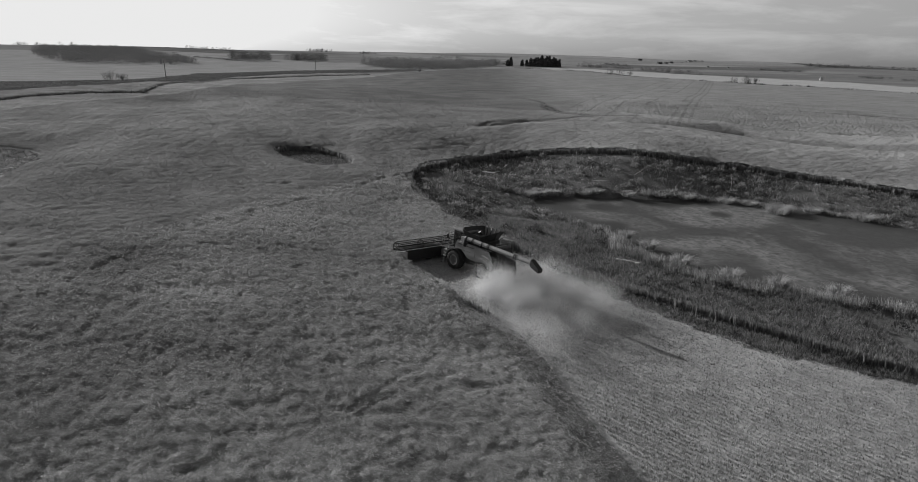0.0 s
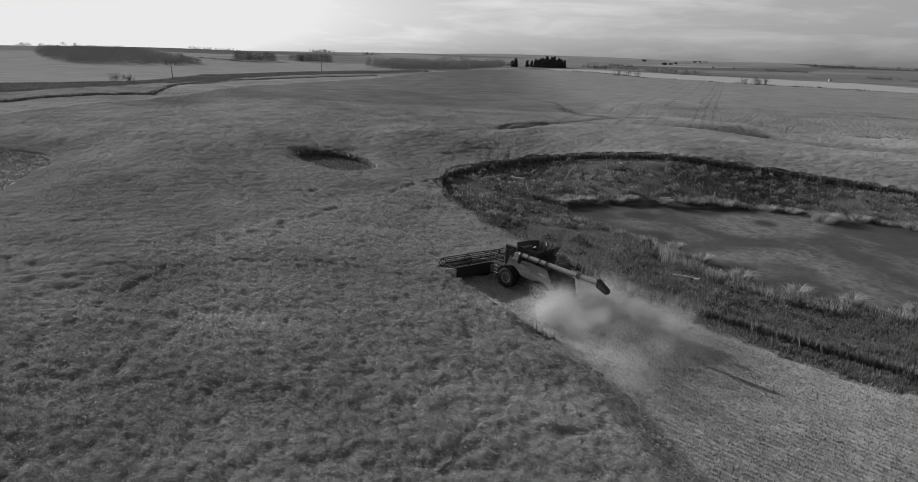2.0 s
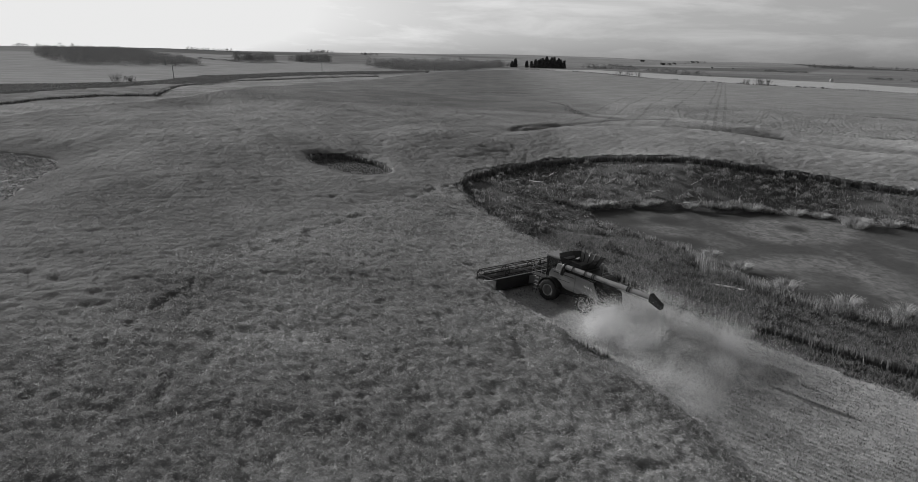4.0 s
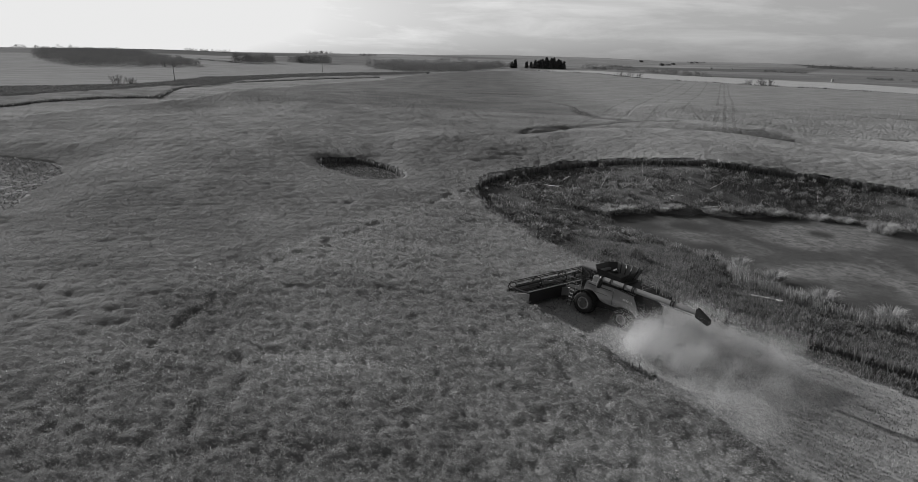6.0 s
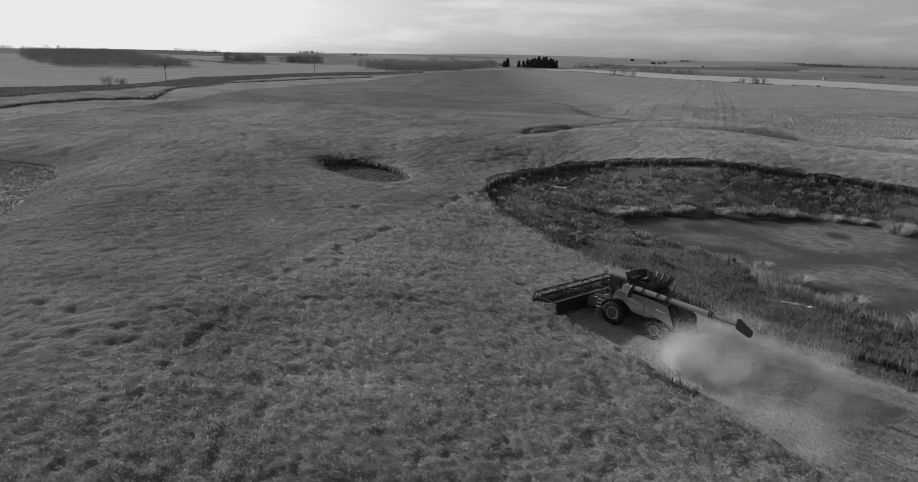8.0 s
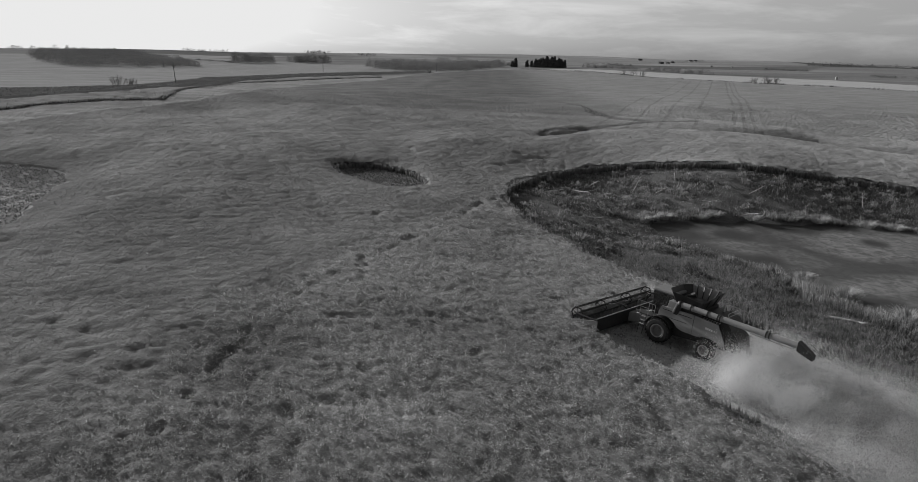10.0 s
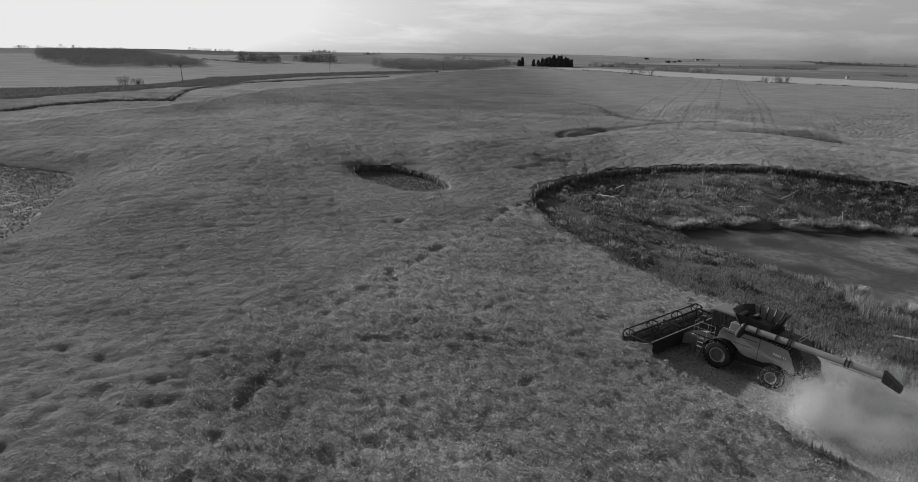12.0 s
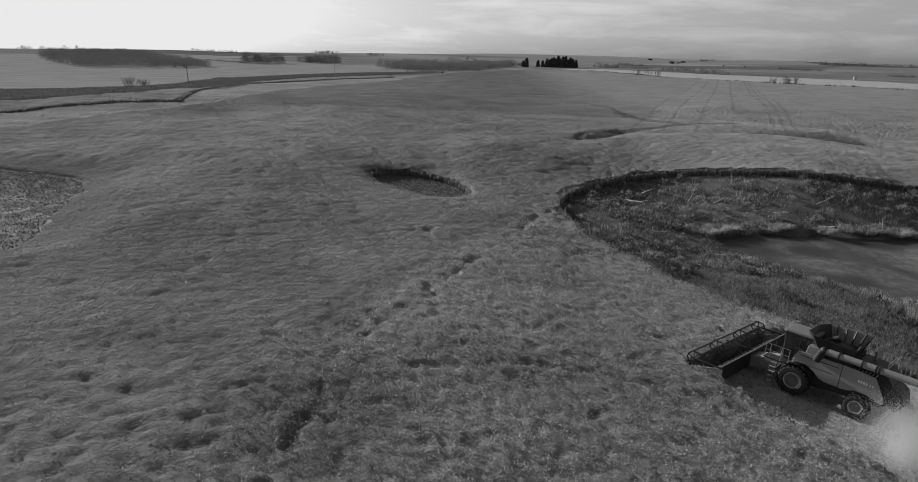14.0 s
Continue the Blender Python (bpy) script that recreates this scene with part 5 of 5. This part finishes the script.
for k, (x, y, ln, turn, tilt, th) in enumerate([
        (2.2, 131, 5.0, -62, 6, 0.14), (5.6, 137.2, 3.6, -75, 22, 0.10), (26.6, 119.4, 3.6, -35, 14, 0.13), (28.4, 118.6, 3.0, 40, 25, 0.11), (18, 74.4, 3.0, -40, 4, 0.14),
        (12.5, 134, 4.4, 50, 40, 0.07), (16, 131, 3.2, -60, 30, 0.07), (22, 126, 5.0, -25, 3, 0.09), (31, 128, 3.2, -50, 35, 0.06), (9, 128, 3.0, 20, 5, 0.08),
        (1.5, 112, 2.6, -30, 5, 0.07), (36, 121, 2.4, 70, 40, 0.07), (48, 127, 2.6, 80, 60, 0.06), (-3, 128, 4.0, 10, 4, 0.08), (20, 138, 3.0, 85, 55, 0.05)]):
    build_branch(x, y, ln, turn, tilt, th * 0.75, 500 + k)


def build_clump(x, y, radius, height, seed, count=320):
    """A rounded tussock of drooping reed blades."""
    g = np.random.default_rng(seed)
    a, r = g.uniform(0, 2 * np.pi, count), radius * np.sqrt(g.random(count)) * 0.6
    bx, by = r * np.cos(a), r * np.sin(a)
    h = height * g.uniform(0.6, 1.1, count) * (1 - 0.3 * (r / radius) ** 2)
    lean = radius * g.uniform(0.2, 0.9, count)
    w = 0.032
    v, f = [], []
    for k in range(count):
        c, s = math.cos(a[k]), math.sin(a[k])
        i = len(v)
        v += [(bx[k] - w * s, by[k] + w * c, 0), (bx[k] + w * s, by[k] - w * c, 0),
              (bx[k] + 0.4 * lean[k] * c + w * s, by[k] + 0.4 * lean[k] * s - w * c, 0.75 * h[k]), (bx[k] + 0.4 * lean[k] * c - w * s, by[k] + 0.4 * lean[k] * s + w * c, 0.75 * h[k]),
              (bx[k] + lean[k] * c, by[k] + lean[k] * s, h[k] * g.uniform(0.75, 1.05))]
        f += [(i, i + 1, i + 2, i + 2), (i, i + 2, i + 3, i + 3), (i + 3, i + 2, i + 4, i + 4)]
    tri = np.array(f)[:, :3]
    ob = mesh_from("reed_clump", np.array(v), tri, M_REED, np.repeat(g.uniform(0.9, 1.7, count), 5))
    ob.location = (x, y, max(soil(x, y), WATER_Z) - 0.05)
    return tagged(ob, "pale tussock of drooping reeds at the water's edge", "reeds", "tussocks round the pond")


for k, (x, y, r, h) in enumerate([(11.5, 117.6, 1.5, 1.3), (13.5, 118.6, 1.3, 1.1), (9.4, 115.6, 1.2, 1.2), (19.5, 119.6, 1.6, 1.1), (21.8, 120.2, 1.1, 0.9), (27, 118.8, 1.3, 0.9), (33, 119.2, 1.4, 1.0),
                                  (37.5, 119.4, 1.6, 1.2), (44.5, 118.6, 1.5, 1.1), (50.5, 111.4, 2.2, 1.7), (52, 112.8, 1.6, 1.4), (48, 117.2, 1.4, 1.0), (57, 113, 1.6, 1.2), (63, 108.6, 1.8, 1.3),
                                  (22.2, 82.5, 1.6, 1.9), (24.5, 76.2, 1.8, 2.0), (29, 72.6, 1.8, 2.0), (20.5, 88, 1.4, 1.7), (34, 71.6, 1.7, 1.9), (40, 70.6, 1.8, 1.9)]):
    build_clump(x, y, r * (1.3 if y > 100 else 0.9), h * (1.0 if y > 100 else 0.62), 600 + k)


def build_stone(x, y, r, seed):
    g = random.Random(seed)
    bm = bmesh.new()
    bmesh.ops.create_icosphere(bm, subdivisions=2, radius=r)
    for v in bm.verts:
        v.co *= 0.8 + 0.4 * noise.noise(v.co * 1.6 / r + Vector((seed, 0, 0)))
        v.co.z *= 0.65
    me = bpy.data.meshes.new("boulder")
    bm.to_mesh(me)
    bm.free()
    me.materials.append(M_BARK)
    ob = new("boulder", me)
    ob.location = (x, y, soil(x, y) + r * 0.35)
    ob.rotation_euler = (0, 0, g.uniform(0, 6))
    tagged(ob, "dark weathered boulder at the crop's edge", "boulder", "boulders by the crop")


build_stone(0.6, 95, 0.8, 3)
build_stone(-1.2, 94.2, 0.6, 5)


# ---- poles ----
def build_pole(x, y, height, lean):
    root = tagged(new("utility_pole"), "weathered wooden utility pole beside the ditch", "utility pole", "poles along the road")
    root.matrix_world = pose(x, y, soil(x, y) - 0.8, 0, lean, 20)
    bm = bmesh.new()
    add_rod(bm, (0, 0, -0.3), (0, 0, height), 0.22, 0.15, 10)
    part("post", bm, M_BARK, root)
    bm = bmesh.new()
    add_box(bm, (0, 0.12, height - 0.6), (1.6, 0.12, 0.14), bevel=0.01)
    part("crossarm", bm, M_BARK, root)
    for dx in (-0.65, 0.0, 0.65):
        bm = bmesh.new()
        add_rod(bm, (dx, 0.12, height - 0.53), (dx, 0.12, height - 0.3), 0.06, 0.04, 8)
        part("insulator", bm, M_RIM, root)


build_pole(-180, 375, 12.0, -3)
build_pole(-160.3, 629, 10.0, 0)
build_pole(-98.7, 659, 10.0, 1)
build_pole(-64.1, 730.5, 10.0, 0)


# ---- far trees and shrubs ----
def leafage(name, pos, size, seed, mat, tone=1.0):
    """Many small three-sided leaf sprays at the given places."""
    g = np.random.default_rng(seed)
    n = len(pos)
    tri = g.normal(0, 1, (n, 3, 3)) * (size * g.uniform(0.5, 1.3, n))[:, None, None]
    v = (tri + pos[:, None, :]).astype(np.float32)
    return mesh_from(name, v.reshape(-1, 3), np.arange(n * 3).reshape(-1, 3), mat, np.repeat(tone * g.uniform(0.6, 1.4, n), 3))


def build_wood(name, outline, spacing, height, label, seed, tone=1.3, low=0.55):
    """A far wood: crowns of leaf sprays on many stems, one joined body."""
    g = np.random.default_rng(seed)
    xs, ys = [p[0] for p in outline], [p[1] for p in outline]
    n = int((max(xs) - min(xs)) * (max(ys) - min(ys)) / spacing ** 2)
    x, y = g.uniform(min(xs), max(xs), n), g.uniform(min(ys), max(ys), n)
    k = inside(x, y, outline)
    x, y = x[k], y[k]
    z = terrain(x, y)
    h = height * g.uniform(low, 1.1, len(x)) * (0.7 + 0.5 * smooth_noise(x / 25, y / 25, seed))
    per = 140
    i = np.repeat(np.arange(len(x)), per)
    u = g.random(len(i))
    rad = spacing * 0.75 * np.sqrt(np.clip(1.15 - u, 0, 1))
    a = g.uniform(0, 2 * np.pi, len(i))
    rr = rad * np.sqrt(g.random(len(i)))
    pos = np.stack([x[i] + rr * np.cos(a), y[i] + rr * np.sin(a), z[i] + h[i] * (0.08 + 0.92 * u)], -1)
    ob = leafage(name, pos, 0.15 + height * 0.018, seed + 1, M_LEAF, tone)
    tagged(ob, label, "woodland", kind="stuff")


build_wood("hillside_wood", [(-500, 730), (-439, 647), (-397, 598), (-357, 567), (-335, 564), (-300, 592), (-281, 653), (-323, 700), (-390, 770), (-470, 880), (-560, 900)], 7.0, 7.0,
           "dark leafless wood on the hillside", 701, 1.05, 0.85)
build_wood("far_wood", [(-152, 812), (-98, 719), (-32, 788), (-12, 900), (22, 1090), (0, 1110), (-60, 950), (-130, 880)], 7.0, 11.0, "long dark wood beyond the field", 702)
build_wood("copse", [(-286, 768), (-262, 818), (-280, 850), (-310, 790)], 5.5, 10.0, "small leafless copse on open land", 703, 0.8, 0.75)
build_wood("copse", [(-250, 884), (-216, 926), (-235, 960), (-275, 905)], 5.5, 10.0, "small leafless copse on open land", 704, 0.8, 0.75)
build_wood("shelterbelt", [(219, 1003), (236, 880), (258, 834), (263, 842), (242, 892), (226, 1012)], 5.0, 7.0, "low scrubby shelterbelt behind a pale field", 705)
build_wood("shelterbelt", [(150, 1165), (203, 1146), (225, 1080), (232, 1086), (210, 1158), (155, 1180)], 5.0, 6.0, "low scrubby shelterbelt behind a pale field", 715)
for k, (line, height) in enumerate([([(488, 944), (496, 889), (506, 828), (520, 760)], 3.5), ([(505, 1290), (523, 1219), (540, 1195)], 4.0), ([(780, 1712), (842, 1610), (900, 1612), (1000, 1580)], 9.0),
                                    ([(198, 1448), (249, 1457), (271, 1333)], 5.0), ([(40, 1165), (0, 1270), (-32, 1232)], 7.0), ([(-915, 1280), (-867, 1301), (-820, 1310)], 8.0), ([(-675, 1231), (-560, 1010)], 6.0),
                                    ([(-730, 1603), (-600, 1560)], 7.0), ([(-369, 1893), (-303, 1886)], 9.0), ([(-117, 1547), (-38, 1559)], 7.0), ([(-343, 789), (-284, 758)], 2.5), ([(-573, 2138), (-473, 2066)], 9.0), ([(425, 1790), (470, 1800), (530, 1880)], 6.0), ([(570, 2010), (632, 2030)], 6.0)]):
    body = [(x - 3, y - 4) for x, y in line] + [(x + 3, y + 6) for x, y in reversed(line)]
    build_wood("far_treeline", body, 6.0, height, "distant dark line of trees between fields", 760 + 3 * k, 0.85)


def build_fir(x, y, height, seed):
    root = tagged(new("spruce_tree"), "dark dense spruce in a farmyard windbreak", "tree", "spruces by the farm")
    root.location = (x, y, soil(x, y) - 0.3)
    bm = bmesh.new()
    add_rod(bm, (0, 0, 0), (0, 0, height * 0.95), 0.35, 0.05, 8)
    part("trunk", bm, M_BARK, root)
    g = np.random.default_rng(seed)
    n = 2000
    u = g.random(n) ** 0.8
    rad = height * 0.26 * (1 - u) ** 0.65 * (0.75 + 0.4 * np.sin(u * 40) ** 2) + 0.15
    a = g.uniform(0, 2 * np.pi, n)
    rr = rad * np.sqrt(g.random(n))
    pos = np.stack([rr * np.cos(a), rr * np.sin(a), height * (0.07 + 0.93 * u) - 0.12 * rr], -1)
    crown = leafage("crown", pos, 0.75, seed + 1, M_FIR)
    crown.parent = root


for k, (x, y, h) in enumerate([(31, 1090, 14), (36, 1092, 18), (55, 1106, 12), (62, 1100, 14), (68, 1098, 16), (74, 1104, 19), (80, 1100, 20), (86, 1103, 21), (92, 1099, 20), (98, 1102, 22), (103, 1100, 19), (109, 1103, 18), (114, 1100, 14), (71, 1110, 15), (77, 1112, 17), (83, 1110, 18), (89, 1112, 18), (95, 1110, 20), (101, 1112, 17), (106, 1110, 19), (111, 1111, 15)]):
    build_fir(x, y, h * (0.62 + 0.2 * ((k * 7) % 5) / 4), 720 + k)


def build_shrub(x, y, height, width, seed, stems=26):
    """A leafless shrub: forking stems with a thin haze of twigs."""
    root = tagged(new("shrub"), "leafless many-stemmed shrub on open farmland", "shrub", "shrubs by the fields")
    root.location = (x, y, soil(x, y) - 0.2)
    g = random.Random(seed)
    bm = bmesh.new()
    tips = []
    for k in range(stems):
        a, s = g.uniform(0, 6.28), g.random() * width / 2
        base = Vector((s * 0.5 * math.cos(a), s * 0.5 * math.sin(a), 0))
        top = Vector((s * math.cos(a), s * math.sin(a), height * g.uniform(0.55, 1.0)))
        add_rod(bm, base, top, 0.055, 0.025, 4)
        for j in range(3):
            p = base.lerp(top, g.uniform(0.4, 0.9))
            q = p + Vector((g.uniform(-1, 1), g.uniform(-1, 1), g.uniform(0.4, 1.2))) * height * 0.16
            add_rod(bm, p, q, 0.03, 0.015, 3)
            tips.append(q)
    part("stems", bm, M_BARK, root)
    rng = np.random.default_rng(seed)
    pos = np.repeat(np.array([tuple(t) for t in tips]), 7, 0) + rng.normal(0, height * 0.06, (len(tips) * 7, 3))
    crown = leafage("twigs", pos, 0.13, seed + 1, M_LEAF, 1.3)
    crown.parent = root
    tagged(crown, kind="stuff")


for k, (x, y, h, w) in enumerate([(-190.5, 337, 5.5, 11.0), (-185, 338, 4.5, 6.0), (215, 600, 6.5, 9.0), (224, 597, 8.5, 10.0), (232, 596, 7.5, 8.0), (228, 600, 6.0, 6.0),
                                  (134, 742, 7.5, 12.0), (144, 740, 8.0, 12.0), (153, 738, 7.0, 10.0), (-66, 660, 4.0, 5.0), (-330, 640, 5.5, 7.0), (-298, 610, 6.5, 8.0), (-290, 613, 5.5, 8.0)]):
    build_shrub(x, y, h, w, 740 + k)


# ---- far farm buildings ----
def build_shed(x, y, w, d, h, turn, wall, label):
    root = tagged(new("farm_building"), label, "building", "far farm buildings")
    root.matrix_world = pose(x, y, soil(x, y) - 0.3, 0, 0, turn)
    bm = bmesh.new()
    w, d, h = 0.55 * w, 0.55 * d, 0.5 * h
    add_box(bm, (0, 0, h / 2), (w, d, h))
    walls = part("wall", bm, wall, root)
    bm = bmesh.new()
    add_plate(bm, [(-d / 2 - 0.4, h - 0.05), (0, h + d * 0.3), (d / 2 + 0.4, h - 0.05), (d / 2 + 0.4, h + 0.2), (0, h + d * 0.3 + 0.3), (-d / 2 - 0.4, h + 0.2)], -w / 2 - 0.4, w / 2 + 0.4)
    part("roof", bm, M_ROOF, root, "dark pitched roof")
    for k in range(max(2, int(w / 6))):
        bm = bmesh.new()
        add_box(bm, (-w / 2 + w * (k + 0.5) / max(2, int(w / 6)), -d / 2 - 0.02, h * 0.55), (1.2, 0.08, 1.2))
        part("window", bm, M_ROOF, walls)


SHEDS = [(-18, 1236, 12, 9, 4.5, 10, M_WALL, "white farmhouse with a dark roof among trees"), (-60, 1352, 26, 8, 3.5, 5, M_WALL, "long pale shed beyond a wood"), (-32, 1348, 18, 8, 3.5, -5, M_WALL, "long pale shed beyond a wood"),
         (448, 1802, 20, 12, 7, 20, M_ROOF, "dark barn on a far rise"), (470, 1815, 10, 10, 6, 0, M_WALL, "pale farm shed on a far rise"), (500, 1887, 16, 10, 6, 30, M_ROOF, "dark barn on a far rise"),
         (465, 2118, 22, 12, 6, 10, M_ROOF, "dark barn on the skyline"), (587, 2016, 16, 10, 6, 0, M_WALL, "pale farm shed on a far rise"), (605, 2025, 12, 10, 5, 15, M_WALL, "pale farm shed on a far rise"),
         (478, 1502, 7, 6, 4, 0, M_WALL, "small white shed on pasture"), (507, 1459, 5, 5, 3, 0, M_WALL, "small white shed on pasture")]
for args in SHEDS:
    build_shed(*args)


def build_bin(x, y, r, h):
    root = tagged(new("grain_bin"), "small white round grain bin on pasture", "grain bin")
    root.location = (x, y, soil(x, y) - 0.1)
    bm = bmesh.new()
    add_rod(bm, (0, 0, 0), (0, 0, h), r, sides=16)
    part("drum", bm, M_WALL, root)
    bm = bmesh.new()
    add_rod(bm, (0, 0, h), (0, 0, h + r * 0.6), r * 1.05, 0.2, 16)
    part("cone_roof", bm, M_STEEL, root)


build_bin(369.5, 767, 1.5, 3.0)

# ---- drifting chaff behind the harvester ----
def build_dust(base, turn):
    """A cloud of loose specks: dense at the tail, thinning to both sides and backwards."""
    g = np.random.default_rng(301)
    puffs = []
    for k in range(155):
        back = g.random()
        if k < 60:      # thrown out low to the crop's side by the spreader
            side = g.random() ** 0.8
            puffs.append((-0.4 - 4.8 * side, -5.7 - 1.0 * side - 5.5 * g.random() ** 1.5, 0.4 + 1.5 * g.random() * (1 - 0.6 * side), 0.45 + 0.5 * g.random(), 1.1 - 0.3 * side))
        elif k < 84:    # billows lifted on the far side
            puffs.append((1.0 + 3.4 * g.random(), -6.0 - 10.0 * back, 0.9 + 1.3 * g.random() * (1 - 0.5 * back), 0.6 + 0.5 * g.random(), 0.9 - 0.4 * back))
        elif k < 115:   # thin veil drifting over the crop's edge
            puffs.append((-3.0 - 5.5 * back + g.normal(0, 1.2), -8.5 - 10.0 * back, 0.6 + 1.0 * g.random(), 0.8 + 0.7 * g.random(), 0.8 - 0.4 * back))
        else:
            puffs.append((-0.6 + g.normal(0, 2.0), -6.2 - 12.0 * back, 0.3 + 1.6 * g.random() * (1 - 0.5 * back), 0.6 + 0.7 * g.random() + 0.5 * back, 0.85 - 0.55 * back))
    xs, ys, zs = [], [], []
    for px, py, pz, size, dense in puffs:
        n = int(7000 * dense * size)
        xs.append(px + g.normal(0, size, n))
        ys.append(py + g.normal(0, size, n))
        zs.append(np.abs(pz + g.normal(0, size * 0.6, n)))
    x, y, z = np.concatenate(xs), np.concatenate(ys), np.concatenate(zs)
    # wisps: the cloud is torn by eddies
    torn = 0.6 * smooth_noise((x + 0.5 * z) / 1.3, (y + 0.7 * z) / 1.3, 305) + 0.4 * smooth_noise((x - z) / 0.6, y / 0.6, 306)
    k = g.random(len(x)) < np.clip(2.4 * torn - 0.5, 0.12, 1)
    x, y, z = x[k], y[k], z[k]
    c, s = math.cos(turn), math.sin(turn)
    wx, wy = base[0] + c * x - s * y, base[1] + s * x + c * y
    wz = terrain(wx, wy) + z
    n = len(x)
    size = g.uniform(0.008, 0.017, n)
    tri = g.normal(0, 1, (n, 3, 3)).astype(np.float32) * size[:, None, None]
    v = tri + np.stack([wx, wy, wz], -1)[:, None, :]
    ob = mesh_from("dust", v.reshape(-1, 3), np.arange(n * 3).reshape(-1, 3), M_DUST)
    tagged(ob, "pale chaff dust hanging over the stubble", "dust", kind="stuff")


build_dust((-0.33, 66.7), radians(46.2))
